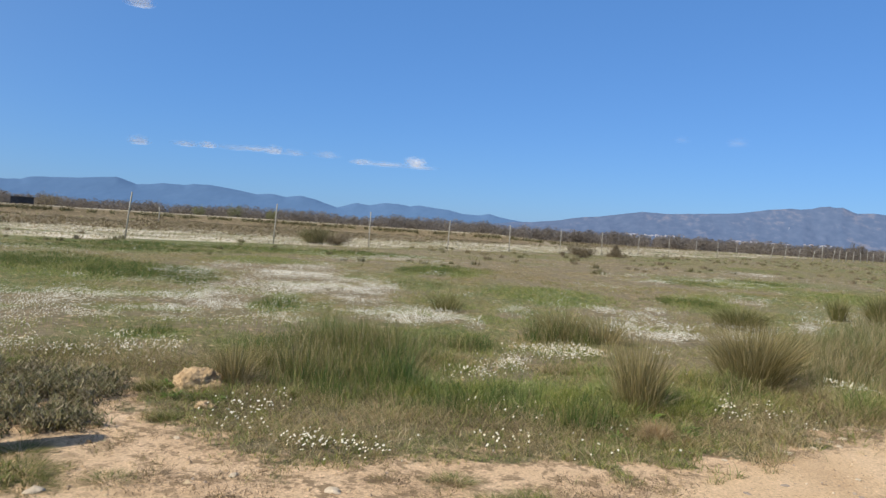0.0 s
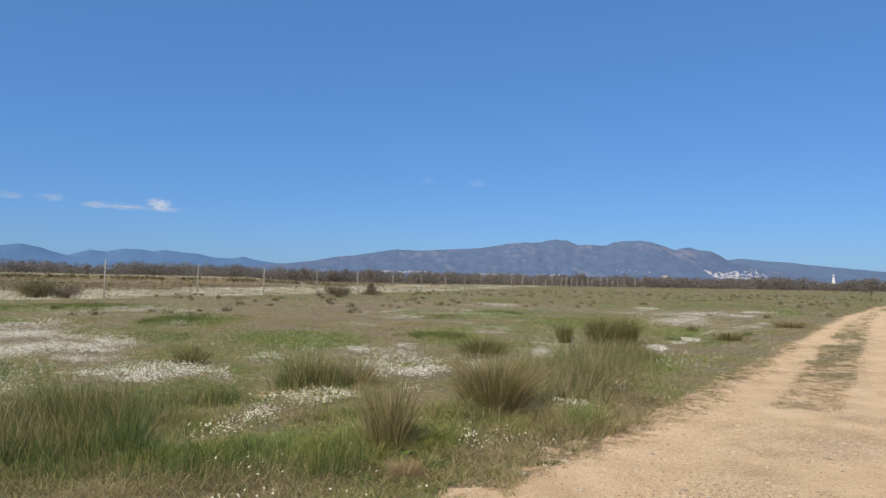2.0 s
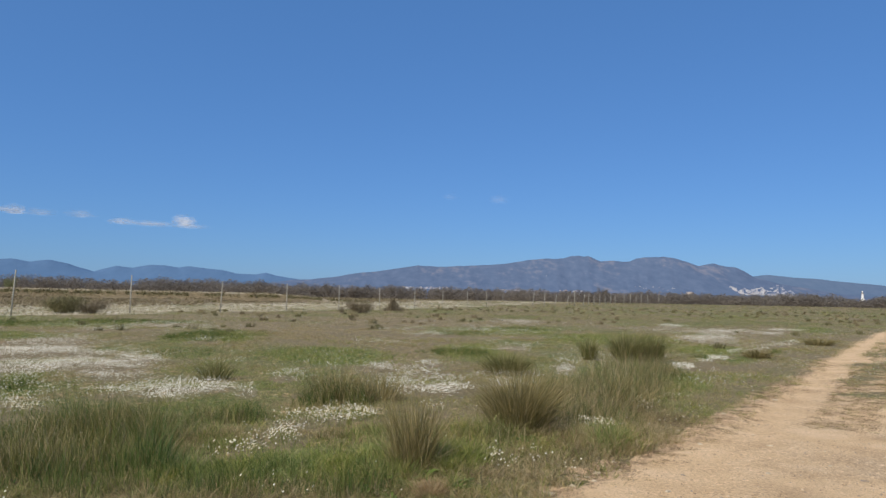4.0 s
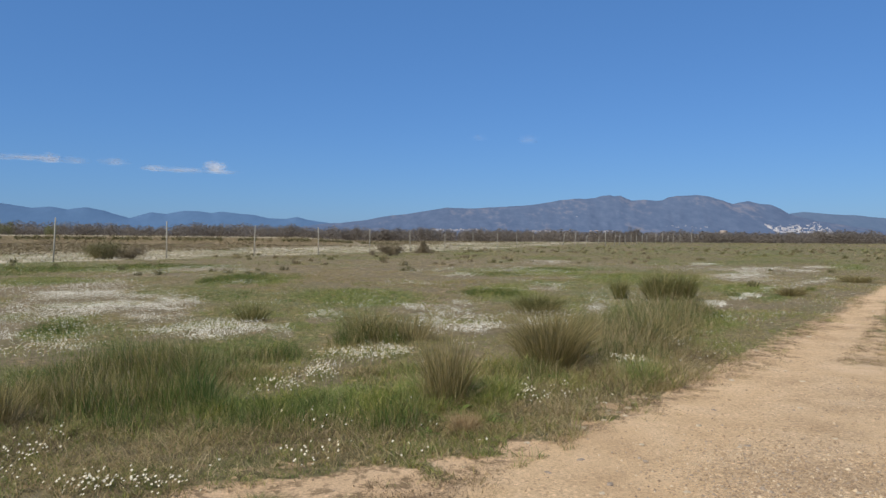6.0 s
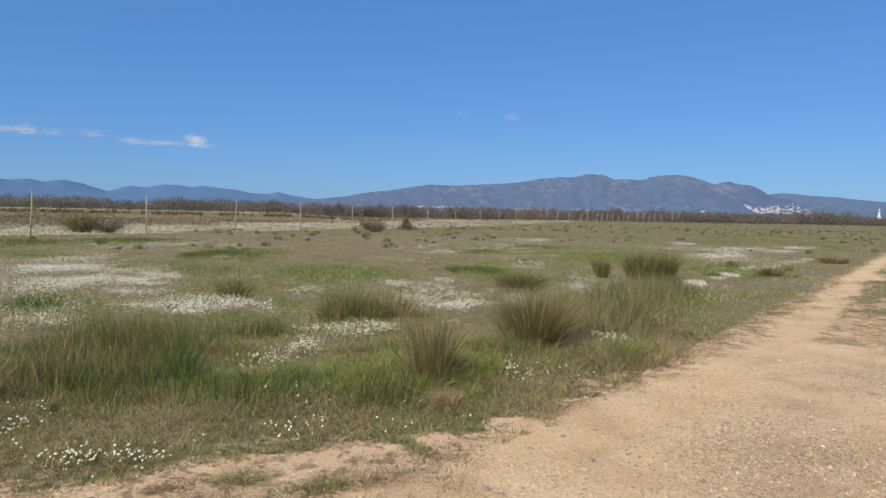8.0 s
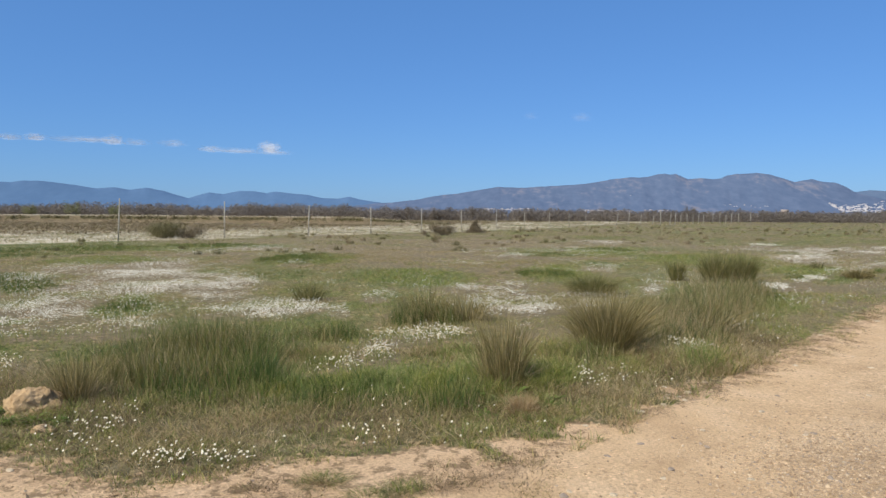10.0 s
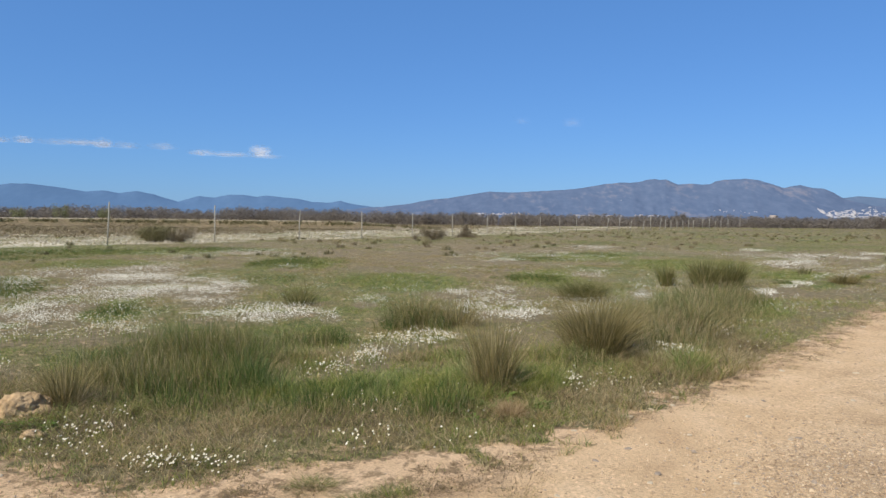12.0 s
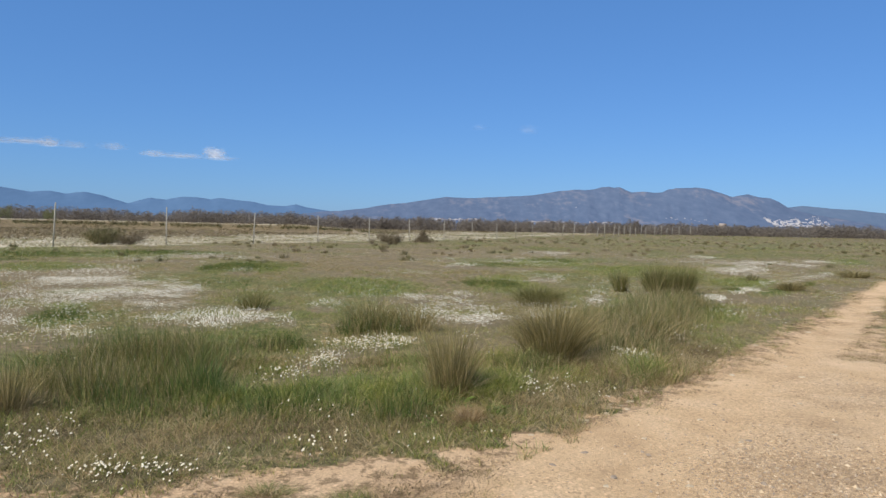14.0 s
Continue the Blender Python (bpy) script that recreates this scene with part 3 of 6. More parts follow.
def soil_at(x, y):
    """How bare the ground is: above 0.5 it is bare sand."""
    left, mid = line_distance(x, y, EDGE), line_distance(x, y, CENTRE)
    r = np.hypot(x, y)
    wob = (fbm(x * 0.9, y * 0.9, 4, 11) - 0.5) * 0.55
    bare = np.minimum(left + wob, 1.25 - mid + wob * 0.6)
    s = smooth(bare, -0.55 - 0.2 * smooth(x, 0.0, 1.0) * smooth(r, 14, 8) + 0.2 * smooth(r, 10, 16), 0.42 + 0.12 * smooth(-x, -0.3, 0.6))
    s = np.where(mid < -1.4, np.minimum(s, smooth(bare, -0.2, 0.5)), s)
    strip = np.exp(-((mid - 0.05) / 0.5) ** 4) * smooth(r, 9.5, 14.0)
    s = s * (1 - 0.75 * strip * smooth(fbm(x * 3.2, y * 2.2, 4, 21), 0.33, 0.50))
    crown = in_patches(x, y, [(6.6, 11.1, 0.45, 0.6), (7.6, 13.0, 0.5, 0.8), (8.4, 13.9, 0.4, 0.7), (9.8, 16.2, 0.6, 1.1), (12.6, 20.1, 0.7, 1.5)])
    s = s - 0.45 * smooth(crown + wob, 0.3, 0.7)
    path = in_patches(x, y, [(-3.9, 4.3, 0.3, 0.6), (-4.3, 3.5, 0.9, 0.5), (-0.42, 4.02, 0.36, 0.24), (-0.02, 4.24, 0.36, 0.3), (0.4, 4.58, 0.36, 0.38), (0.2, 4.3, 0.36, 0.24), (0.55, 4.55, 0.3, 0.24), (-0.8, 3.8, 0.35, 0.2)])
    path = np.maximum(path, 0.8 * in_patches(x, y, [(1.2, 5.8, 0.3, 0.4), (1.45, 6.05, 0.25, 0.3), (0.9, 5.15, 0.25, 0.2), (2.0, 6.9, 0.2, 0.3)]))
    s = np.maximum(s, smooth(path + wob * 1.3, 0.25, 0.7))
    # tufts on the sand; the last five are dark turf standing for saltbush shade
    tufts = in_patches(x, y, [(-0.65, 3.45, 0.2, 0.1), (-3.05, 2.6, 0.4, 0.2), (-0.2, 3.55, 0.12, 0.08), (-1.9, 3.1, 0.2, 0.1), (-2.55, 2.8, 0.2, 0.1), (-1.04, 3.53, 0.2, 0.09), (-3.69, 4.41, 0.22, 0.2), (-3.1, 3.8, 0.15, 0.12), (-3.8, 3.35, 0.4, 0.26), (-4.2, 3.3, 0.4, 0.4), (-4.6, 3.75, 0.42, 0.36), (-4.25, 4.3, 0.34, 0.28), (-4.75, 3.2, 0.36, 0.26)])
    s = s - 0.5 * smooth(tufts + wob * 0.8, 0.3, 0.7)
    return np.clip(s + (fbm(x * 2.3, y * 2.3, 3, 31) - 0.5) * 0.25, 0, 1)


def past_fence(x, y):
    """Distance from the middle of the track as a share of the distance to the fence in that direction."""
    return y * (0.371 - x / np.maximum(y, 0.5)) / 36.7 * (y > 5)


def pale_at(x, y):
    r = np.hypot(x, y)
    q = past_fence(x, y) + (fbm(x * 0.07, y * 0.12, 3, 42) - 0.5) * 0.5
    beyond = smooth(past_fence(x, y) + (fbm(x * 0.15, y * 0.15, 3, 41) - 0.5) * 0.12, 1.0, 1.05)
    far_edge = smooth(q, 2.15, 1.75)
    streaks = 0.25 + 0.75 * smooth(fbm(x * 0.33, y * 0.33, 4, 44), 0.38, 0.55)
    beyond = beyond * streaks
    dyke = np.exp(-((r - 150.4 - 6 * np.sin(np.degrees(np.arctan2(x, y)) * 0.15)) / 1.2) ** 2) * smooth(-np.degrees(np.arctan2(x, y)), 4, 14)
    return np.clip(beyond * far_edge * smooth(fbm(x * 0.12, y * 0.28, 4, 43) - 0.16 * smooth(x / np.maximum(y, 1.0), -0.10, 0.06), 0.25, 0.5) + dyke, 0, 1) * (y > 0)


def lush_at(x, y):
    """0 where the turf is dead and brown, 1 where it is fresh green."""
    v = 0.7 * fbm(x * 0.35, y * 0.22, 4, 47) + 0.3 * fbm(x * 0.06, y * 0.06, 3, 48)
    v = smooth(v, 0.33, 0.72) * 0.9 + 0.6 * smooth(in_patches(x, y, GREEN + LUSH + LUSH_FAR), 0.2, 0.7)
    v = v * (0.5 + 0.5 * np.maximum(smooth(-line_distance(x, y, EDGE), 0.1, 1.3), smooth(np.hypot(x, y), 9, 14)))
    return np.clip(v - 0.55 * smooth(in_patches(x, y, BROWN + WHITE), 0.25, 0.7), 0, 1)


def verge_at(x, y):
    """The trodden margin of the bare ground, mottled with dead turf."""
    e = line_distance(x, y, EDGE)
    wide = 0.12 + 1.23 * smooth(-x, -1.0, 1.2)
    return smooth(e, wide, wide * 0.35) * smooth(np.hypot(x, y), 30, 12)


def stony_at(x, y):
    """The gravelly crown between the wheel ruts."""
    mid = line_distance(x, y, CENTRE) + (fbm(x * 0.8, y * 0.8, 3, 33) - 0.5) * 0.9
    return np.exp(-((mid - 0.1) / 0.62) ** 2) * smooth(np.hypot(x, y), 40, 15)


def scrub_at(x, y):
    r = np.hypot(x, y)
    return np.clip(smooth(past_fence(x, y), 1.5, 2.0) + 0.6 * smooth(r, 120, 220), 0, 1)


def build_ground():
    az = np.radians(np.concatenate([np.arange(-62, 52, 0.33), np.arange(52, 298, 3.0)]))
    rad = np.concatenate([[0.35], 0.5 * 1.0285 ** np.arange(1, 328)])
    rad = np.sort(np.concatenate([rad[rad < 4850], np.arange(141, 160, 0.7)]))
    a, r = np.meshgrid(az, rad)
    x, y = r * np.sin(a), r * np.cos(a)
    fine = r < 400
    z = np.where(fine, land(x, y), 1.0)
    verts = np.stack([x, y, z], -1).reshape(-1, 3)
    verts = np.vstack([verts, [[0, 0, 0]]])
    nr, na = x.shape
    i = (np.arange(nr - 1)[:, None] * na + np.arange(na)[None]).ravel()
    j = (np.arange(nr - 1)[:, None] * na + (np.arange(na)[None] + 1) % na).ravel()
    k = np.arange(na)
    tris = np.vstack([np.stack([i, j + na, j], 1), np.stack([i, i + na, j + na], 1), np.stack([np.full(na, nr * na), k, (k + 1) % na], 1)])
    tris = tris[:, ::-1]
    me = tri_mesh("ground", verts, tris, [M_GROUND], shade=True)
    for name, fn in (("soil", soil_at), ("pale", pale_at), ("scrub", scrub_at), ("lush", lush_at), ("verge", verge_at), ("stony", stony_at)):
        at = me.attributes.new(name, "FLOAT", "POINT")
        v = np.zeros(len(verts), np.float32)
        v[:-1] = np.where(fine, fn(x, y), 0.0).ravel()
        v[-1] = 1.0 if name == "soil" else 0.0
        at.data.foreach_set("value", v)
    tagged(new("ground", me), "flat meadow ground with a sandy cart track", "ground", kind="structure")


build_ground()

M_WEED = blade_material("broad_green_leaves", [(0.0, (0.10, 0.17, 0.03)), (1.0, (0.22, 0.31, 0.07))], patch_scale=3.0, thin=0.4)

# ---- mountains ----
RIDGE_LEFT = [(-120.0, 1.20), (-90.0, 1.60), (-70.0, 2.10), (-56.0, 1.90), (-48.6, 1.85), (-47.8, 1.90), (-47.3, 2.12), (-45.7, 2.22), (-44.3, 2.30), (-43.1, 2.46), (-41.8, 2.60), (-40.9, 2.33), (-40.4, 2.16), (-39.4, 2.27), (-38.5, 2.41), (-37.1, 2.38), (-36.4, 2.53), (-35.1, 2.53), (-33.7, 2.37), (-31.8, 2.10), (-30.7, 2.21), (-29.6, 2.04), (-28.5, 2.23), (-27.3, 2.02), (-26.4, 1.71), (-25.6, 1.50), (-24.1, 1.95), (-23.0, 1.85), (-21.8, 2.12), (-20.8, 2.10), (-19.8, 1.96), (-19.1, 2.10), (-17.8, 1.96), (-16.6, 1.86), (-15.6, 1.64), (-14.2, 1.61), (-13.4, 1.77), (-12.6, 1.54), (-10.9, 1.30), (-9.0, 1.10), (-6.0, 0.90), (0.0, 0.60)]
RIDGE_MAIN = [(-16.0, 0.50), (-13.0, 1.00), (-11.4, 1.25), (-10.1, 1.32), (-8.3, 1.53), (-6.1, 1.95), (-4.8, 2.06), (-3.7, 2.25), (-2.6, 2.44), (-1.5, 2.63), (-0.3, 2.57), (0.8, 2.56), (2.0, 2.65), (4.2, 2.76), (5.3, 2.85), (6.4, 3.03), (7.5, 3.21), (8.7, 3.34), (9.5, 3.30), (10.2, 3.38), (10.8, 3.56), (11.3, 3.60), (11.7, 3.51), (12.1, 3.55), (12.6, 3.33), (13.0, 3.15), (14.0, 3.21), (14.7, 3.14), (15.3, 3.18), (15.7, 3.39), (16.3, 3.47), (17.2, 3.50), (17.8, 3.52), (18.6, 3.40), (19.4, 3.14), (20.3, 2.83), (21.35, 3.03), (22.1, 2.81), (22.9, 2.72), (23.5, 2.43), (24.2, 1.95), (26.0, 1.50), (30.0, 0.80), (36.0, 0.30)]
RIDGE_RIGHT = [(18, 1.6), (22, 1.9), (24.0, 2.06), (25.0, 2.17), (26.0, 2.08), (27.1, 1.95), (28.2, 1.90), (29.3, 1.75), (31.8, 1.5), (34.3, 1.25), (38, 0.9), (44, 0.7), (55, 0.9), (70, 0.6), (85, 0.2)]


def mountain_point(ridge, r0, r1, az, s, seed, relief=80):
    """A point on a mountain's flank: az in degrees, s from 0 at the foot to 1 on the ridge."""
    xs, ys = [p[0] for p in ridge], [p[1] for p in ridge]
    even = sum(np.interp(az + d, xs, ys) for d in (-2.4, -1.6, -0.8, 0.0, 0.8, 1.6, 2.4)) / 7
    top = even + (np.interp(az, xs, ys) - even) * np.clip(s, 0, 1) ** 5
    top = top + (fbm(az * 2.2, az * 0 + 3.0, 4, seed) - 0.5) * 0.05 * np.clip(s, 0, 1) ** 8
    folds = (fbm(az * 0.9 + s * 0.7, s * (2.2 if relief > 50 else 6.0), 5, seed + 9) - 0.5) * 2
    r = r0 + (r1 - r0) * s + folds * relief * np.sin(np.clip(s, 0, 1) * math.pi)
    el = top * s ** 1.15
    rise = np.where(s > 1, top * (2 - s), el)
    a = np.radians(az)
    return r * np.sin(a), r * np.cos(a), 1.35 + r * np.tan(np.radians(rise)) - 6 * (s < 0.01)


def build_mountain(name, ridge, r0, r1, material, label, seed, relief=80):
    az = np.arange(ridge[0][0], ridge[-1][0], 0.1 if relief > 50 else 0.2)
    s = np.concatenate([np.linspace(0, 1, 44), [1.15, 1.6]])
    a, q = np.meshgrid(az, s)
    x, y, z = mountain_point(ridge, r0, r1, a, q, seed, relief)
    nr, na = x.shape
    i = (np.arange(nr - 1)[:, None] * na + np.arange(na - 1)[None]).ravel()
    tris = np.vstack([np.stack([i, i + 1, i + 1 + na], 1), np.stack([i, i + 1 + na, i + na], 1)])
    me = tri_mesh(name, np.stack([x, y, z], -1).reshape(-1, 3), tris, [material], shade=True)
    tagged(new(name, me), label, "mountain", kind="structure")


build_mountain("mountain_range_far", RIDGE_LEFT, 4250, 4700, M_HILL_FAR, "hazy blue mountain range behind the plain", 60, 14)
build_mountain("mountain_main", RIDGE_MAIN, 2900, 3900, M_HILL, "wooded mountain with bare rocky outcrops, coloured in blue-grey haze", 70, 55)
build_mountain("mountain_spur", RIDGE_RIGHT, 3950, 4350, M_HILL_RIGHT, "long low mountain spur sloping to the coast, coloured in blue haze", 80, 14)


# ---- clouds ----
def build_cloud(az, el, wide, high, dense, seed):
    bm = bmesh.new()
    bmesh.ops.create_icosphere(bm, subdivisions=4, radius=1)
    for v in bm.verts:
        p = v.co.copy()
        k = 0.82 + 0.06 * noise.fractal(p * 1.7 + Vector((seed * 3.1, 0, 0)), 1.0, 2.0, 4)
        v.co = Vector((p.x * k, p.y * k, p.z * k if p.z > 0 else p.z * 0.55 * k))
    ob = part("cloud", bm, M_CLOUD, None, "", True)
    d, a, e = 4300.0, radians(az), radians(el)
    ob.matrix_world = Matrix.LocRotScale((d * math.sin(a) * math.cos(e), d * math.cos(a) * math.cos(e), 1.35 + d * math.sin(e)), Euler((0, 0, -a)), (d * math.tan(radians(wide)), d * math.tan(radians(high * 0.35)), d * math.tan(radians(high))))
    ob.color = (1, 1, 1, dense)
    ob.visible_shadow = False
    tagged(ob, "small fair-weather cloud over the mountains" if dense > 0.6 else "thin torn wisp of white cloud", "cloud", "clouds in the sky", "structure")


for n_, c_ in enumerate([(-40.9, 15.05, 1.5, 0.8, 0.8), (-40.45, 5.35, 1.15, 0.62, 0.72), (-37.2, 5.45, 1.5, 0.4, 0.5), (-35.6, 5.52, 1.0, 0.45, 0.75), (-32.0, 5.55, 1.9, 0.42, 0.55), (-30.7, 5.55, 1.15, 0.6, 0.78),
                         (-29.2, 5.5, 1.6, 0.45, 0.3), (-26.6, 5.55, 1.5, 0.5, 0.32), (-23.9, 5.2, 1.4, 0.45, 0.5), (-21.9, 5.15, 2.6, 0.42, 0.42), (-19.55, 5.45, 1.4, 0.72, 0.88), (-19.3, 5.1, 2.2, 0.34, 0.35), (-33.6, 5.5, 2.2, 0.4, 0.3),
                         (1.0, 8.15, 1.0, 0.5, 0.06), (5.0, 7.98, 1.3, 0.65, 0.09)]):
    build_cloud(*c_, n_)

# ---- grass ----
def scatter(az0, az1, r0, r1, density):
    """Random points of the sector between two bearings (degrees) and two distances, so many a square metre."""
    area = 0.5 * radians(az1 - az0) * (r1 * r1 - r0 * r0)
    n = int(area * density)
    a = np.radians(rng.uniform(az0, az1, n))
    r = np.sqrt(rng.uniform(r0 * r0, r1 * r1, n))
    return r * np.sin(a), r * np.cos(a)


def clumped(x, y, k, spread):
    """k blades round each point: where they stand and the way each leans, away from the middle of its clump."""
    a, q = rng.uniform(0, 2 * math.pi, len(x) * k), np.sqrt(rng.random(len(x) * k))
    r = q * np.repeat(spread * rng.uniform(0.5, 1.5, len(x)), k)
    return np.repeat(x, k) + np.cos(a) * r, np.repeat(y, k) + np.sin(a) * r, a + rng.normal(0, 0.7, len(a)), q


def blade_arrays(x, y, z, h, w, lean, simple=False, way=None):
    """Tapering bent blades as triangles: foot, height, width, how far the tip leans out and which way."""
    n = len(x)
    t, d = rng.uniform(0, 2 * math.pi, n), rng.uniform(0, 2 * math.pi, n)
    if way is not None:
        d = way
    ux, uy = np.cos(t) * w / 2, np.sin(t) * w / 2
    lx, ly = np.cos(d) * lean, np.sin(d) * lean
    foot = np.stack([x, y, z - 0.01], 1)
    side = np.stack([ux, uy, np.zeros(n)], 1)
    tip = foot + np.stack([lx, ly, h], 1)
    base = np.arange(n)[:, None]
    if simple:
        v = np.stack([foot - side, foot + side, tip], 1).reshape(-1, 3)
        return v, base * 3 + np.array([[0, 1, 2]])
    mid = foot + np.stack([lx * 0.35, ly * 0.35, h * 0.58], 1)
    v = np.stack([foot - side, foot + side, mid - side * 0.75, mid + side * 0.75, tip], 1).reshape(-1, 3)
    tris = (base[:, :, None] * 5 + np.array([[[0, 1, 3], [0, 3, 2], [2, 3, 4]]])).reshape(-1, 3)
    return v, tris


def stuff(name, pieces, materials, label, category):
    """Joins blade arrays, each with its material's index, into one object."""
    vs, ts, idx, off = [], [], [], 0
    for v, t, m in pieces:
        vs.append(v), ts.append(t + off), idx.append(np.full(len(t), m))
        off += len(v)
    me = tri_mesh(name, np.vstack(vs), np.vstack(ts), materials, np.concatenate(idx))
    return tagged(new(name, me), label, category, kind="stuff")


def keep(mask, *arrays):
    return [a[mask] for a in arrays]


def meadow_mask(x, y, cut=0.5):
    soil = soil_at(x, y)
    return (soil < 0.9) & (soil + (fbm(x * 4.2, y * 4.2, 4, 91) - 0.5) * 0.95 + (fbm(x * 1.7, y * 1.7, 3, 92) - 0.5) * 0.5 * smooth(np.hypot(x, y), 20, 10) + rng.normal(0, 0.12, len(x)) < cut)


def meadow(name, az0, az1, r0, r1, density, height, width, simple, label):
    k = 18 if r0 < 7 else 6
    x, y = scatter(az0, az1, r0, r1, density / k)
    clump_h, clump_kind = np.repeat(rng.uniform(0.6, 1.45, len(x)), k), np.repeat(rng.random(len(x)), k)
    x, y, way, q = clumped(x, y, k, 0.045 if r0 < 7 else 0.0035 * r0)
    lush = fbm(x * 0.7, y * 0.7, 4, 51)
    green = smooth(in_patches(x, y, GREEN) + (fbm(x * 1.5, y * 1.5, 3, 52) - 0.5) * 0.5, 0.25, 0.6)
    brown = smooth(in_patches(x, y, BROWN), 0.2, 0.6)
    white = in_patches(x, y, WHITE)
    ok = meadow_mask(x, y) & (rng.random(len(x)) < 0.35 + 0.65 * smooth(lush, 0.3, 0.6) + green - 0.35 * smooth(white, 0.4, 0.6))
    x, y, lush, green, brown, way, q, clump_h, clump_kind = keep(ok, x, y, lush, green, brown, way, q, clump_h, clump_kind)
    edge = smooth(-line_distance(x, y, EDGE), 0.0, 1.0)
    white = smooth(in_patches(x, y, WHITE), 0.3, 0.6)
    h = height * (1 - 0.7 * white) * (0.25 + 1.3 * lush) * rng.uniform(0.6, 1.3, len(x)) * clump_h * (1.1 - 0.3 * q) * (0.42 + 0.58 * np.maximum(edge, smooth(x, 0.3, 1.0))) * (1 + 0.7 * green)
    z = land(x, y)
    pick = np.clip(clump_kind + rng.normal(0, 0.16, len(x)), 0, 1)
    kind = np.where(pick < (0.36 if r0 < 10 else 0.08) + (0.75 if r0 < 10 else 0.45) * smooth(fbm(x * 1.7, y * 1.7, 3, 54), 0.34, 0.56) + 0.7 * green * (0.4 + 0.6 * edge), 1, 0)
    kind = np.where(rng.random(len(x)) < 0.26 + 0.16 * (r0 > 10) + 0.5 * smooth(fbm(x * 1.4, y * 1.4, 4, 50), 0.48, 0.64) * (r0 < 10) + 0.4 * brown - 0.25 * green + 0.15 * (1 - edge) * (r0 < 15), 2, kind)
    out = []
    for k in range(3):
        s = kind == k
        v, t = blade_arrays(x[s], y[s], z[s], h[s] * (0.8 if k == 2 else 1), width * rng.uniform(0.7, 1.3, s.sum()), h[s] * rng.uniform(0.25, 1.5, s.sum()) * (0.4 + q[s]), simple, way[s])
        out.append((v, t, k))
    stuff(name, out, [M_ROUGH if r0 >= 32 else M_MEADOW, M_GREEN, M_DRY], label, "grass")


meadow("meadow_grass", -60, 50, 2.6, 7.5, 6000, 0.11, 0.0046, False, "short olive and straw-coloured meadow grass beside the track")
meadow("meadow_grass", -58, 48, 7.5, 15, 1400, 0.07, 0.005, True, "short olive meadow grass with dry stalks")
meadow("meadow_grass", -56, 46, 15, 32, 480, 0.06, 0.009, True, "short patchy meadow grass with dry stalks")
meadow("meadow_grass", -54, 44, 32, 80, 55, 0.065, 0.024, True, "patchy meadow grass along the fence")
meadow("meadow_grass", -54, 44, 80, 220, 2.4, 0.13, 0.12, True, "far rough grass below the woods")
meadow("meadow_grass", 50, 300, 1.5, 12, 240, 0.10, 0.010, True, "short meadow grass beside the track")


def tall_grass():
    per = 26
    cx, cy = scatter(-45, 20, 4.2, 15.5, 2900 / per)
    x, y, way, q = clumped(cx, cy, per, 0.085)
    tall, hue = np.repeat(rng.uniform(0.55, 1.3, len(cx)), per), np.repeat(rng.random(len(cx)), per)
    rough = (fbm(x * 1.3, y * 1.3, 3, 55) - 0.5) * 0.35
    w = in_patches(x, y, TALL) + rough
    low = smooth(in_patches(x, y, MEDIUM) + rough, 0.35, 0.75) * 0.42
    short = low > smooth(w, 0.35, 0.75)
    w = np.maximum(w, 0.35 + 0.4 * low)
    ok = (rng.random(len(x)) < np.maximum(smooth(w, 0.35, 0.75), low * 1.8)) & meadow_mask(x, y)
    x, y, w, short, way, q, tall, hue = keep(ok, x, y, w, short, way, q, tall, hue)
    patch = fbm(x * 1.1, y * 1.1, 3, 56)
    h = (0.12 + 0.30 * smooth(w, 0.35, 0.9)) * (0.75 + 0.5 * fbm(x * 2.2, y * 2.2, 3, 59)) * np.where(short, 1.25, 1.0) * tall * (1 + 0.12 * smooth(x, 0.8, 1.6)) * (1.1 - 0.35 * q) * rng.uniform(0.6, 1.2, len(x))
    dry = smooth(patch, 0.36, 0.56) * 0.62 + 0.08 + 0.25 * smooth(-x, 2.5, 3.1)
    dry = np.maximum(dry, np.maximum(smooth(x, 0.5, 2.0) * 0.6, 0.65 * (y > 8.3)))
    kind = np.where(np.clip(hue + rng.normal(0, 0.2, len(x)), 0, 1) < dry, 1, 0)
    kind = np.where((kind == 1) & (rng.random(len(x)) < 0.72 - 0.5 * smooth(x, 0.5, 1.5)), 2, kind)
    z = land(x, y)
    out = []
    for k in range(3):
        s = kind == k
        v, t = blade_arrays(x[s], y[s], z[s], h[s], 0.0036 * rng.uniform(0.7, 1.3, s.sum()), h[s] * rng.uniform(0.1, 0.8, s.sum()) * (0.4 + q[s]), False, way[s])
        out.append((v, t, k))
    stuff("tall_grass", out, [M_LUSH, M_DRY, M_OLIVE_BLADE], "tall green grass with dry stalks by the track", "grass")


tall_grass()


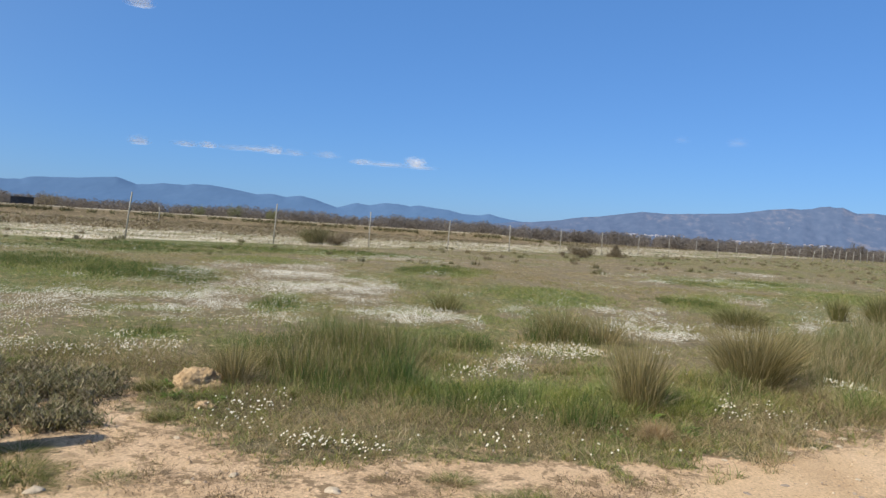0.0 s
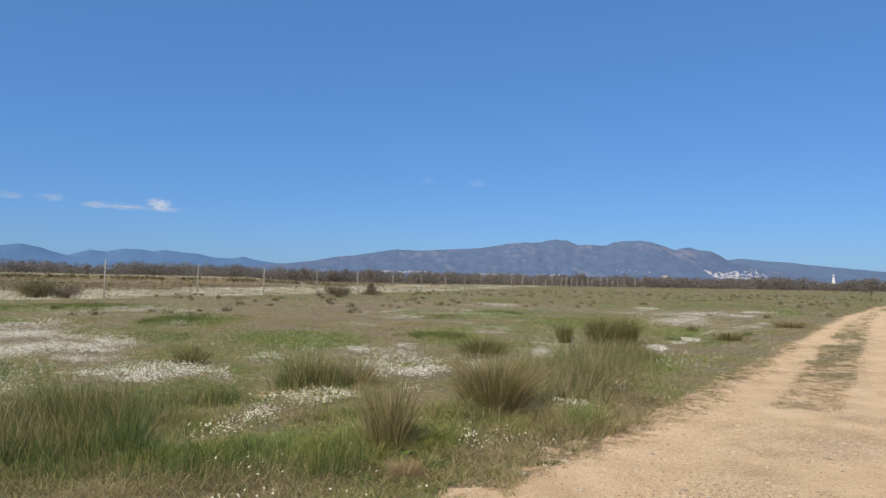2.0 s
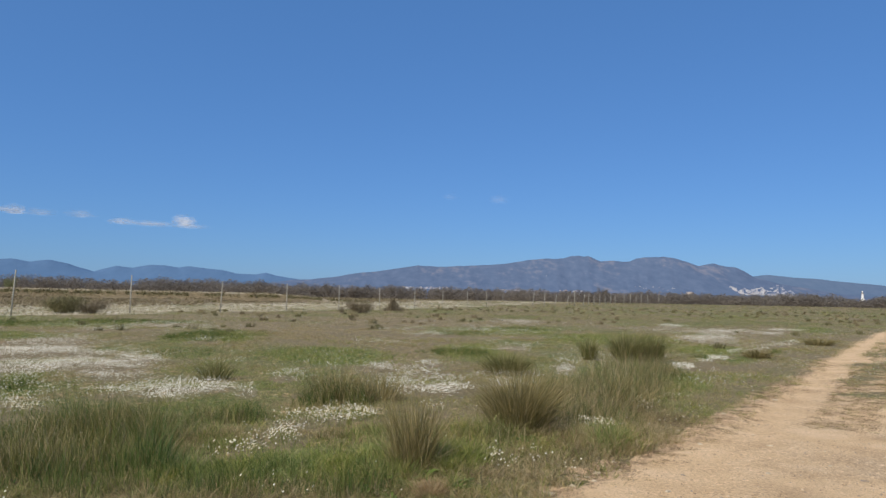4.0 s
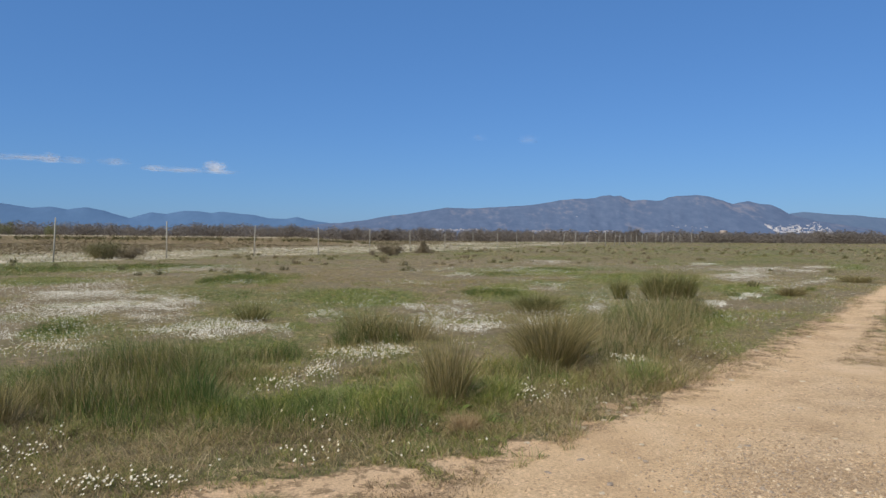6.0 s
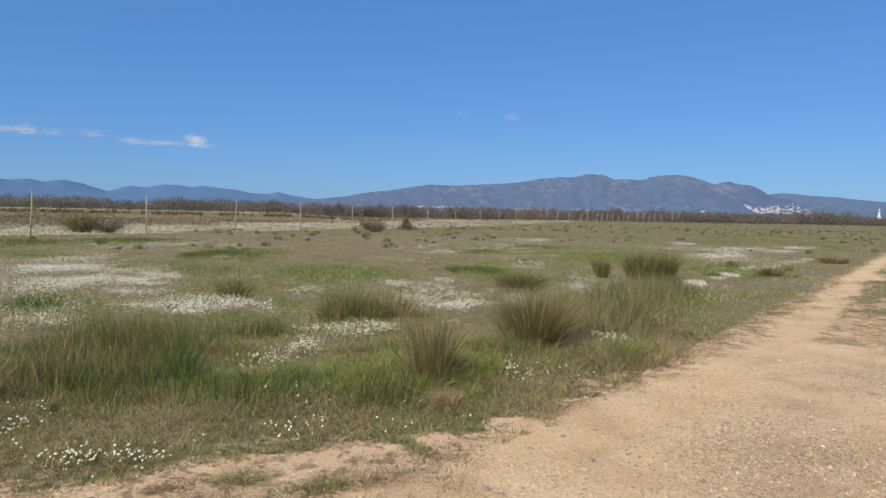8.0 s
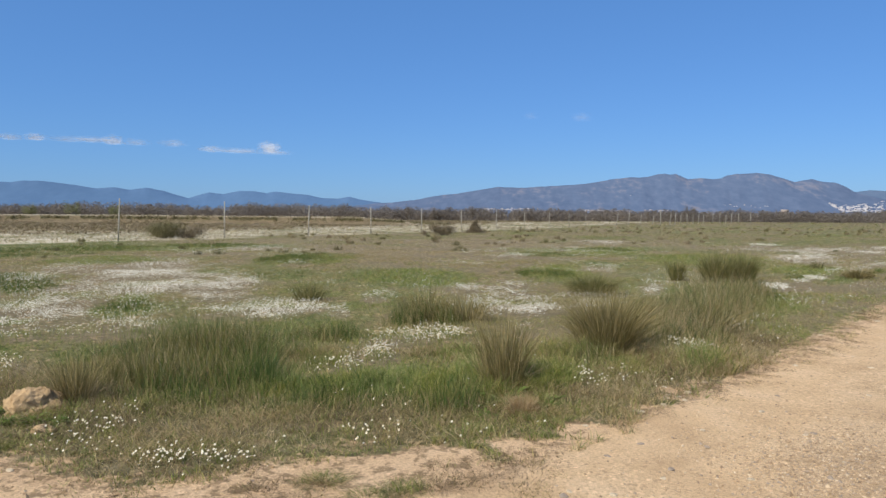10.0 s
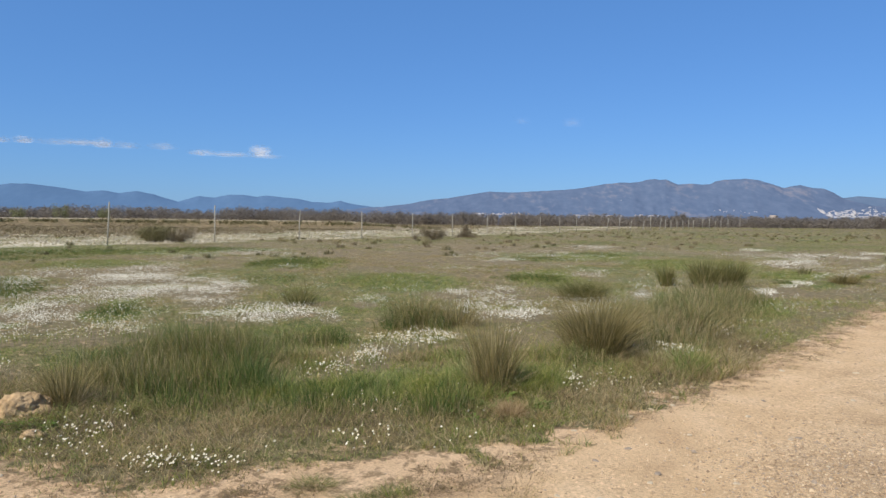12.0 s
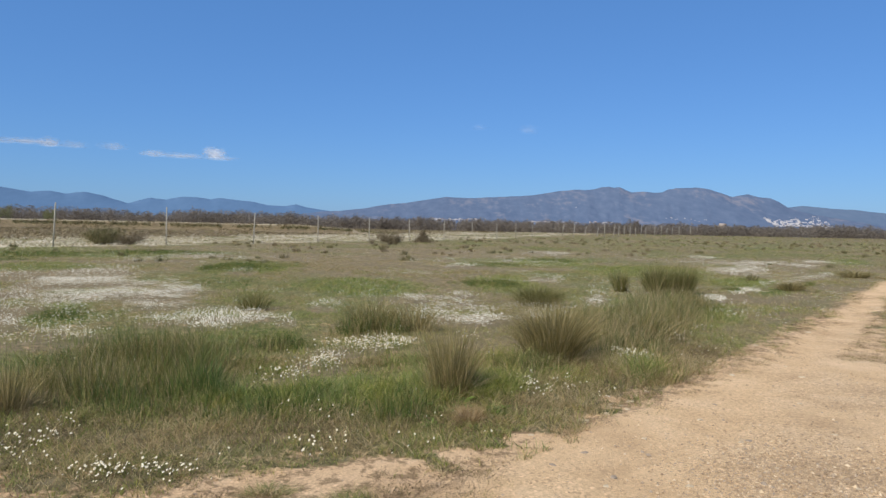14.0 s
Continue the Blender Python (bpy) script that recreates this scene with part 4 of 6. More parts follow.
def lush_patches(patches, r0, r1, density, height):
    """Fresh dark grass in the damp hollows of the meadow."""
    per = 16
    cx, cy = scatter(-52, 30, r0, r1, density / per)
    x, y, way, q = clumped(cx, cy, per, 0.005 * r0 + 0.035)
    w = smooth(in_patches(x, y, patches) + (fbm(x * 1.4, y * 1.0, 4, 75) - 0.5) * 0.7, 0.28, 0.75)
    ok = (rng.random(len(x)) < w) & meadow_mask(x, y)
    x, y, w, way, q = keep(ok, x, y, w, way, q)
    h = height * (0.35 + 0.65 * w) * rng.uniform(0.6, 1.3, len(x)) * (1.1 - 0.3 * q)
    r = np.hypot(x, y)
    v, t = blade_arrays(x, y, land(x, y), h, (0.003 + 0.00035 * r) * rng.uniform(0.7, 1.3, len(x)), h * rng.uniform(0.2, 0.9, len(x)) * (0.4 + q), True, way)
    s = rng.random(len(x)) < 0.6
    stuff("lush_grass", [(v, t[s], 0), (v, t[~s], 1)], [M_LUSH, M_OLIVE_BLADE], "fresh dark green grass in damp hollows of the meadow", "grass")


lush_patches(LUSH, 6.5, 27, 560, 0.17)
lush_patches(LUSH_FAR, 15, 44, 180, 0.12)


def matted_straw():
    """Long dead blades that lie tangled along the foot of the tall grass."""
    x, y = scatter(-50, 35, 3.3, 9, 3600)
    e = -line_distance(x, y, EDGE)
    w = np.exp(-((e - 0.75) / 0.6) ** 2) * smooth(fbm(x * 1.6, y * 1.6, 3, 53), 0.28, 0.52)
    w = np.maximum(w, 0.5 * smooth(in_patches(x, y, TALL), 0.3, 0.5))
    ok = (rng.random(len(x)) < w) & meadow_mask(x, y, 0.4)
    x, y = keep(ok, x, y)
    h = rng.uniform(0.015, 0.14, len(x))
    v, t = blade_arrays(x, y, land(x, y), h, rng.uniform(0.002, 0.0042, len(x)), rng.uniform(0.08, 0.30, len(x)))
    k = fbm(x * 3.0, y * 3.0, 3, 60) + rng.normal(0, 0.12, len(x))
    kind = np.repeat(np.where(k < 0.36, 1, np.where(k < 0.49 - 0.08 * smooth(x, -1.0, 0.5), 2, 0)), 3)
    stuff("matted_straw", [(v, t[kind == i], i) for i in range(3)], [M_DRY, M_DEBRIS, M_OLIVE_BLADE], "tangled dead straw lying along the grass edge", "straw")


matted_straw()


def heath_scrub():
    x, y = scatter(-62, 8, 65, 215, 2.0)
    ok = (fence_x(y) - x > 2) & (rng.random(len(x)) < smooth(past_fence(x, y) + (fbm(x * 0.05, y * 0.05, 3, 57) - 0.5) * 0.8, 1.55, 2.05) * smooth(fbm(x * 0.12, y * 0.12, 3, 58), 0.3, 0.55))
    x, y = keep(ok, x, y)
    x, y = (np.repeat(v, 5) + rng.normal(0, 0.35, len(v) * 5) for v in (x, y))
    h = rng.uniform(0.08, 0.28, len(x))
    v, t = blade_arrays(x, y, land(x, y), h, rng.uniform(0.10, 0.24, len(x)), h * rng.uniform(0.8, 3.5, len(x)), True)
    a = np.radians(rng.uniform(-62, -5, 9000))
    r = 147.2 + 6 * np.sin(np.degrees(a) * 0.15) + rng.normal(0, 0.5, 9000)
    dark = smooth(fbm(np.degrees(a) * 1.6, a * 0, 4, 62), 0.34, 0.46) > rng.random(9000)
    hx, hy = keep(dark, r * np.sin(a), r * np.cos(a))
    hh = rng.uniform(0.12, 0.42, len(hx))
    v2, t2 = blade_arrays(hx, hy, land(hx, hy), hh, rng.uniform(0.12, 0.3, len(hx)), hh * rng.uniform(0.3, 1.5, len(hx)), True)
    stuff("heath_scrub", [(v, t, 0), (v2, t2, 1)], [M_SCRUB, M_OLIVE], "low brown heath scrub beyond the fence", "scrub")


heath_scrub()


def low_tussocks():
    """Small rough tufts that dot the meadow farther out."""
    x, y = scatter(-52, 42, 23, 130, 0.08)
    ok = (soil_at(x, y) < 0.3) & (rng.random(len(x)) < smooth(fbm(x * 0.09, y * 0.09, 3, 61), 0.35, 0.6)) & (pale_at(x, y) < 0.4)
    x, y = keep(ok, x, y)
    n, size = len(x), rng.uniform(0.10, 0.30, len(x))
    k = 42
    xx, yy = (np.repeat(v, k) + rng.normal(0, 0.4, n * k) * np.repeat(size, k) for v in (x, y))
    h = np.repeat(size, k) * rng.uniform(0.5, 1.2, n * k)
    v, t = blade_arrays(xx, yy, land(xx, yy), h, 0.012 + 0.0011 * np.hypot(xx, yy), h * rng.uniform(0.2, 0.8, n * k), True)
    s = np.repeat((rng.random(n) < 0.5) | (np.hypot(x, y) < 36), k)
    stuff("low_tussocks", [(v, t[s], 0), (v, t[~s], 1)], [M_OLIVE, M_SCRUB], "scattered low tufts of rough grass", "grass tuft")


low_tussocks()


# ---- daisies ----
def daisy_heads(x, y, z, size, detail):
    """White heads turned to the sun: a ring of petals with a yellow centre, or a plain white cross far off."""
    n = len(x)
    nrm = np.stack([rng.normal(SUN_DIR.x * 0.7, 0.4, n), rng.normal(SUN_DIR.y * 0.7, 0.4, n), rng.uniform(0.45, 1.0, n)], 1)
    nrm /= np.linalg.norm(nrm, axis=1)[:, None]
    u = np.cross(nrm, np.array([0.31, 0.17, 0.93]))
    u /= np.linalg.norm(u, axis=1)[:, None]
    w = np.cross(nrm, u)
    c = np.stack([x, y, z], 1)
    sides = 10 if detail else 4
    spin = rng.uniform(0, 6.28, n)
    ring = []
    for k in range(sides):
        a = spin + 2 * math.pi * k / sides
        rr = size * (0.5 if not detail or k % 2 == 0 else 0.36)
        ring.append(c + (u * np.cos(a)[:, None] + w * np.sin(a)[:, None]) * rr[:, None] + nrm * (size * 0.05)[:, None])
    base = np.arange(n)[:, None, None]
    if not detail:
        v = np.stack(ring, 1).reshape(-1, 3)
        return [(v, (base * 4 + np.array([[[0, 1, 2], [0, 2, 3]]])).reshape(-1, 3), 0)]
    v = np.stack([c] + ring, 1).reshape(-1, 3)
    t = (base * 11 + np.array([[[0, 1 + k, 1 + (k + 1) % 10] for k in range(10)]])).reshape(-1, 3)
    disc = []
    for k in range(6):
        a = 2 * math.pi * k / 6
        disc.append(c + (u * math.cos(a) + w * math.sin(a)) * (size * 0.17)[:, None] + nrm * (size * 0.06)[:, None])
    v2 = np.stack([c + nrm * (size * 0.14)[:, None]] + disc, 1).reshape(-1, 3)
    t2 = (base * 7 + np.array([[[0, 1 + k, 1 + (k + 1) % 6] for k in range(6)]])).reshape(-1, 3)
    return [(v, t, 0), (v2, t2, 1)]


def daisy_carpet(name, az0, az1, r0, r1, density, size, detail, label, stalk):
    x, y = scatter(az0, az1, r0, r1, density)
    rough = (fbm(x * 1.6, y * 1.2, 5, 63) - 0.5) * 1.2
    w = np.maximum(in_patches(x, y, WHITE), 0.62 * in_patches(x, y, WHITE_SPARSE)) + rough
    gaps = smooth(fbm(x * 1.5, y * 0.8, 4, 67), 0.30, 0.54) * (0.25 + 0.75 * smooth(fbm(x * 6.0, y * 4.0, 3, 68), 0.32, 0.58))
    p = 0.16 * smooth(in_patches(x, y, WHITE_TRACK) + 0.5 * rough, 0.25, 0.6) * smooth(np.hypot(x, y), 32, 20) + 0.68 * smooth(w, 0.16, 0.84) * (0.14 + 0.86 * gaps) + 0.34 * (0.35 + 0.65 * gaps) * smooth(in_patches(x, y, WHITE_TRACK + WHITE_LEFT + WHITE_DENSE + WHITE_BAND) + 0.4 * rough, 0.32, 0.62) + 0.10 * smooth(in_patches(x, y, WHITE_THIN), 0.3, 0.6) + 0.05 * smooth(fbm(x * 0.5, y * 0.3, 4, 64), 0.42, 0.62) * gaps * smooth(np.hypot(x, y), 6, 9)
    ok = (rng.random(len(x)) < p) & meadow_mask(x, y, 0.42)
    x, y = keep(ok, x, y)
    z = land(x, y)
    h = rng.uniform(0.6, 1.2, len(x)) * stalk
    s = size * rng.uniform(0.75, 1.2, len(x))
    pieces = daisy_heads(x, y, z + h, s, detail)
    if detail:
        foot = np.stack([x, y, z], 1)
        side = np.array([[0.001, 0.0006, 0]])
        v = np.stack([foot - side, foot + side, foot + np.array([[0, 0, 1]]) * h[:, None]], 1).reshape(-1, 3)
        pieces.append((v, np.arange(len(x))[:, None] * 3 + np.array([[0, 1, 2]]), 2))
    stuff(name, pieces, [M_PETAL, M_YOLK, M_GREEN], label, "daisies")


daisy_carpet("daisies", -58, 40, 2.8, 9.5, 1300, 0.0145, True, "white daisies with yellow centres in dense patches", 0.12)
daisy_carpet("daisies", -56, 40, 9.5, 19, 1700, 0.0142, False, "dense white carpets of daisies in the meadow", 0.11)
daisy_carpet("daisies", -54, 40, 19, 45, 260, 0.020, False, "far white drifts of daisies in the meadow", 0.12)


def white_field():
    x, y = scatter(-60, 4, 40, 190, 15)
    ok = rng.random(len(x)) < pale_at(x, y) * smooth(fbm(x * 0.3, y * 0.3, 3, 66), 0.28, 0.55)
    x, y = keep(ok, x, y)
    z = land(x, y)
    few = rng.random(len(x)) < 0.06
    h = rng.uniform(0.06, 0.16, len(x))
    v, t = blade_arrays(x[~few], y[~few], z[~few], h[~few], rng.uniform(0.05, 0.12, (~few).sum()), h[~few] * rng.uniform(0.3, 1.6, (~few).sum()), True)
    heads = daisy_heads(x[few], y[few], z[few] + 0.12, rng.uniform(0.045, 0.08, few.sum()), False)
    stuff("pale_field", [(v, t, 1)] + heads, [M_PETAL, M_CREAM], "pale bleached field white with flowers behind the fence", "field")


white_field()


def one_daisy():
    thing = tagged(new("daisy"), "white daisy with a yellow centre in short grass", "daisy", "daisies along the edge of the track")
    bm = bmesh.new()
    for k in range(13):
        a = 2 * math.pi * k / 13
        c, s = math.cos(a), math.sin(a)
        pts = [(0.004, -0.0015, 0.001), (0.010, -0.0026, 0.0022), (0.0145, -0.0012, 0.0012), (0.0145, 0.0012, 0.0012), (0.010, 0.0026, 0.0022), (0.004, 0.0015, 0.001)]
        bm.faces.new([bm.verts.new((px * c - py * s, px * s + py * c, pz)) for px, py, pz in pts])
    bmesh.ops.transform(bm, matrix=pose(0, 0, 0.12, 38, 0, -35), verts=bm.verts)
    petals = part("petals", bm, M_PETAL, thing)
    bm = bmesh.new()
    bmesh.ops.create_uvsphere(bm, u_segments=8, v_segments=5, radius=0.0048)
    bmesh.ops.transform(bm, matrix=pose(0, 0, 0.12, 38, 0, -35) @ Matrix.Diagonal((1, 1, 0.6, 1)), verts=bm.verts)
    part("flower_centre", bm, M_YOLK, petals, "domed yellow centre", True)
    bm = bmesh.new()
    tube(bm, [(0, 0, -0.01), (0.005, 0.003, 0.06), (0, 0, 0.119)], [0.0011, 0.001, 0.0008], 4)
    part("stem", bm, M_GREEN, thing)
    return thing


def ground_z(x, y):
    return float(land(np.array([x]), np.array([y]))[0])


def place_daisies():
    first = one_daisy()
    spots = [(-0.97, 4.02), (-0.93, 4.06), (-0.88, 4.05), (-0.86, 4.08), (-0.47, 4.12), (-0.36, 4.26), (-0.27, 4.33), (-0.22, 4.42), (-0.36, 4.48), (-0.44, 4.50), (-0.52, 4.7), (-0.74, 4.55), (-0.86, 4.35),
             (0.10, 4.62), (0.13, 4.6), (0.55, 5.75), (0.62, 5.7), (0.7, 5.85), (-0.30, 4.95), (-0.18, 5.0), (-0.25, 5.1), (0.85, 5.9), (0.9, 6.05), (0.75, 6.1)]
    for cx, cy, sx, sy, n in ((-1.92, 3.72, 0.14, 0.085, 95), (-1.62, 3.70, 0.15, 0.06, 30), (-2.72, 4.22, 0.15, 0.14, 60), (-2.62, 3.92, 0.13, 0.1, 16), (-1.7, 3.95, 0.25, 0.1, 12), (0.57, 6.1, 0.09, 0.2, 26)):
        spots += [(cx + rng.normal(0, sx), cy + rng.normal(0, sy)) for _ in range(n)]
    for i, (x, y) in enumerate(spots):
        m = pose(x, y, ground_z(x, y), rng.uniform(-14, 14), rng.uniform(-14, 14), rng.uniform(-50, 50)) @ Matrix.Scale(rng.uniform(0.56, 0.82), 4)
        if i == 0:
            first.matrix_basis = m
        else:
            c = copy_thing(first, m)


place_daisies()


# ---- rush tussocks and shrubs ----
def tussock(x, y, radius, height, stems, label, dry=0.3, width=0.0045, name="rush_tussock", mat_main=None):
    """A fan of stiff stems from a narrow foot, with bleached dead stems low round it."""
    z0 = ground_z(x, y)
    thing = tagged(new(name), label, "tussock", "tussocks in the meadow")
    thing.location = (x, y, z0)
    for nm, n, mat, spread, tall, w in (("green_tuft", stems, mat_main or M_RUSH, 1.0, 1.0, width), ("dry_tuft", int(stems * dry), M_RUSH_DRY, 1.35, 0.62, width * 1.1)):
        a = rng.uniform(0, 2 * math.pi, n)
        q = np.sqrt(rng.random(n))
        r0 = q * radius * 0.42
        out = q * radius * spread * rng.uniform(0.5, 1.25, n)
        h = height * tall * rng.uniform(0.62, 1.12, n) * (1 - 0.2 * q)
        if nm == "dry_tuft":
            h = h * rng.uniform(0.25, 1.0, n)
        d = a + rng.normal(0, 0.6, n)
        foot = np.stack([np.cos(a) * r0, np.sin(a) * r0, np.full(n, -0.02)], 1)
        t = rng.uniform(0, 6.28, n)
        side = np.stack([np.cos(t), np.sin(t), np.zeros(n)], 1) * (w / 2)
        bend = np.stack([np.cos(d) * out, np.sin(d) * out, h], 1)
        mid = foot + bend * np.array([[0.38, 0.38, 0.56]])
        tip = foot + bend
        v = np.stack([foot - side, foot + side, mid - side * 0.9, mid + side * 0.9, tip], 1).reshape(-1, 3)
        tr = (np.arange(n)[:, None, None] * 5 + np.array([[[0, 1, 3], [0, 3, 2], [2, 3, 4]]])).reshape(-1, 3)
        ob = link(new(nm, tri_mesh(nm, v, tr, [mat])), thing)
        if nm == "dry_tuft":
            tagged(ob, "bleached dead stems")
    return thing



def weed(x, y, size, label):
    """A rosette of broad soft leaves with upright leafy shoots."""
    thing = tagged(new("weed"), label, "weed", "green weeds by the rush tussocks")
    thing.location = (x, y, ground_z(x, y))
    n = 46
    a = rng.uniform(0, 6.28, n)
    up = rng.uniform(0.25, 1.0, n)
    r0 = rng.uniform(0.0, 0.25, n) * size
    ln = size * rng.uniform(0.5, 1.0, n)
    wd = ln * rng.uniform(0.22, 0.36, n)
    d = np.stack([np.cos(a), np.sin(a), np.zeros(n)], 1)
    s = np.stack([-np.sin(a), np.cos(a), np.zeros(n)], 1) * (wd / 2)[:, None]
    zv = np.array([[0, 0, 1.0]])
    p0 = d * r0[:, None] + zv * (up * size * 0.35)[:, None] * rng.random((n, 1))
    p1 = p0 + d * (ln * 0.45)[:, None] + zv * (ln * 0.40 * up)[:, None]
    p2 = p0 + d * ln[:, None] + zv * (ln * 0.35 * up)[:, None]
    v = np.stack([p0, p1 - s, p1 + s, p2], 1).reshape(-1, 3)
    t = (np.arange(n)[:, None, None] * 4 + np.array([[[0, 1, 2], [1, 3, 2]]])).reshape(-1, 3)
    link(new("foliage", tri_mesh("foliage", v, t, [M_WEED], shade=True)), thing)
    bm = bmesh.new()
    for k in range(4):
        e = (rng.normal(0, size * 0.2), rng.normal(0, size * 0.2), size * rng.uniform(0.5, 0.8))
        tube(bm, [(0, 0, -0.01), (e[0] * 0.4, e[1] * 0.4, e[2] * 0.5), e], [0.003, 0.0025, 0.0015], 4)
    part("stalk", bm, M_WEED, thing)


for x_, y_, s_ in ((-0.32, 5.35, 0.13), (-0.18, 5.22, 0.12), (-0.05, 5.42, 0.13), (-0.38, 5.05, 0.11), (0.2, 5.15, 0.09), (0.26, 5.3, 0.1), (0.72, 6.95, 0.12), (0.88, 6.85, 0.13), (0.62, 7.1, 0.12), (-3.2, 4.3, 0.1),
                   (-3.38, 4.28, 0.11), (-3.05, 4.35, 0.1), (-3.6, 4.5, 0.09), (-0.25, 4.85, 0.09)):
    weed(x_, y_, s_, "fresh green broad-leaved weed at the foot of dry grass")

BIG = "spiky olive rush tussock with brown tips in grass"
tussock(-0.14, 5.76, 0.32, 0.78, 760, "tall sparse brown-tipped rush tussock by the track", 0.6, 0.0032)
tussock(0.90, 7.46, 0.56, 0.72, 2500, "dense dome-shaped olive rush tussock by the track", 0.4, 0.0034)
tussock(1.35, 13.2, 0.62, 0.50, 1300, BIG, 0.35, 0.006, mat_main=M_RUSH_GREEN)
tussock(3.57, 16.5, 0.30, 0.60, 380, "small dark rush tussock among daisies", 0.1, 0.009, mat_main=M_RUSH_GREEN)
tussock(4.35, 16.2, 0.50, 0.80, 1000, BIG, 0.3, 0.0065, mat_main=M_RUSH_GREEN)
tussock(4.95, 16.4, 0.48, 0.80, 950, BIG, 0.3, 0.0065, mat_main=M_RUSH_GREEN)
tussock(-3.48, 11.5, 0.40, 0.44, 340, "lone dark green rush tussock in open meadow", 0.1, 0.007, mat_main=M_RUSH_GREEN)
tussock(-1.25, 9.6, 0.55, 0.56, 260, "loose straw-brown rush tussock among daisies", 1.0, 0.006)
tussock(-0.7, 9.5, 0.5, 0.50, 240, "loose straw-brown rush tussock among daisies", 1.2, 0.006)
tussock(2.2, 9.2, 0.85, 0.50, 420, "loose straw-coloured rush tussock by the track", 2.0, 0.005)
tussock(-3.27, 4.86, 0.24, 0.48, 420, "loose brown rush tussock beside a clay mound", 2.2, 0.0032)
tussock(0.0, 5.0, 0.15, 0.17, 460, "small bleached straw tuft at the track edge", 1.2, 0.003, name="straw_tuft", mat_main=M_STRAW)
VERGE_TUFTS = [(-3.05, 2.66, 0.24, 0.06), (-2.85, 2.55, 0.18, 0.05), (-3.30, 2.90, 0.2, 0.055), (-2.60, 2.78, 0.16, 0.045), (-2.44, 2.90, 0.15, 0.04), (-1.86, 3.04, 0.12, 0.03), (-2.14, 3.02, 0.13, 0.035), (-0.61, 3.47, 0.15, 0.05), (-0.76, 3.38, 0.14, 0.045), (-0.42, 3.55, 0.12, 0.04), (-1.04, 3.55, 0.16, 0.05), (-1.35, 3.40, 0.12, 0.04), (-3.68, 4.42, 0.2, 0.1), (-3.08, 3.80, 0.14, 0.07), (-0.30, 3.96, 0.06, 0.03), (-0.10, 3.92, 0.09, 0.035), (-0.19, 3.64, 0.16, 0.035)]
TRACK_TUFTS = [(0.62, 4.72, 0.09, 0.03), (4.19, 7.69, 0.16, 0.025), (4.7, 8.35, 0.16, 0.025), (4.8, 8.7, 0.18, 0.025), (4.85, 8.1, 0.14, 0.025), (3.8, 8.3, 0.1, 0.025), (1.35, 5.88, 0.14, 0.035), (1.22, 5.55, 0.12, 0.035), (1.55, 6.05, 0.12, 0.035), (0.95, 5.1, 0.12, 0.035), (1.0, 5.65, 0.12, 0.03), (2.2, 6.95, 0.14, 0.035), (3.0, 8.1, 0.15, 0.035)]
for x_, y_, r_, h_ in VERGE_TUFTS + TRACK_TUFTS:
    tussock(x_, y_, r_, h_, int(3600 * r_), "low green grass tuft on bare sand" if h_ > 0.041 else "flat brownish-green grass mat on bare sand", 0.9, 0.0035, name="grass_tuft", mat_main=M_OLIVE_BLADE if x_ < -2.7 else M_RUSH_GREEN if h_ > 0.041 else M_DEBRIS)
tussock(8.1, 18.0, 0.5, 0.30, 420, "low green tussock at the edge of the track", 0.3, 0.011)
tussock(13.2, 24.5, 0.7, 0.35, 420, "low green tussock at the edge of the track", 0.3, 0.014)


def bush(x, y, radius, height, label, mat, n=900, pointed=False):
    """A low rounded bush: forked stems and many small leaf sprays with gaps between them."""
    thing = tagged(new("bush"), label, "bush", "bushes near the fence")
    thing.location = (x, y, ground_z(x, y))
    bm = bmesh.new()
    tips = []
    for k in range(9):
        a = 2 * math.pi * k / 9 + rng.uniform(-0.3, 0.3)
        end = Vector((math.cos(a) * radius * rng.uniform(0.4, 0.8), math.sin(a) * radius * rng.uniform(0.4, 0.8), height * rng.uniform(0.35, 0.95)))
        tube(bm, [(0, 0, -0.05), end * 0.5 + Vector((0, 0, height * 0.08)), end], [height * 0.035, height * 0.02, height * 0.008], 5)
        tips.append(end)
    part("branches", bm, M_BARK, thing)
    p = np.array([tips[k] for k in rng.integers(0, 9, n)]) * rng.uniform(0.35, 1.05, (n, 1)) + rng.normal(0, radius * 0.2, (n, 3)) * np.array([[1, 1, 0.55 * height / radius]])
    p[:, 2] = np.abs(p[:, 2])
    if pointed:
        p[:, 2] = height * rng.random(n) ** 1.6
        p[:, :2] = rng.normal(0, radius * 0.45, (n, 2)) * (1.05 - p[:, 2:] / height)
    p, n = np.repeat(p, 2, 0) + rng.normal(0, 0.05 * height, (2 * n, 3)), 2 * n
    p[:, 2] = np.abs(p[:, 2])
    h = rng.uniform(0.06, 0.26, n) * height
    v, t = blade_arrays(p[:, 0], p[:, 1], p[:, 2], h, height * rng.uniform(0.012, 0.034, n), h * rng.uniform(0.3, 1.4, n), True)
    link(new("foliage", tri_mesh("foliage", v, t, [mat])), thing)
    return thing


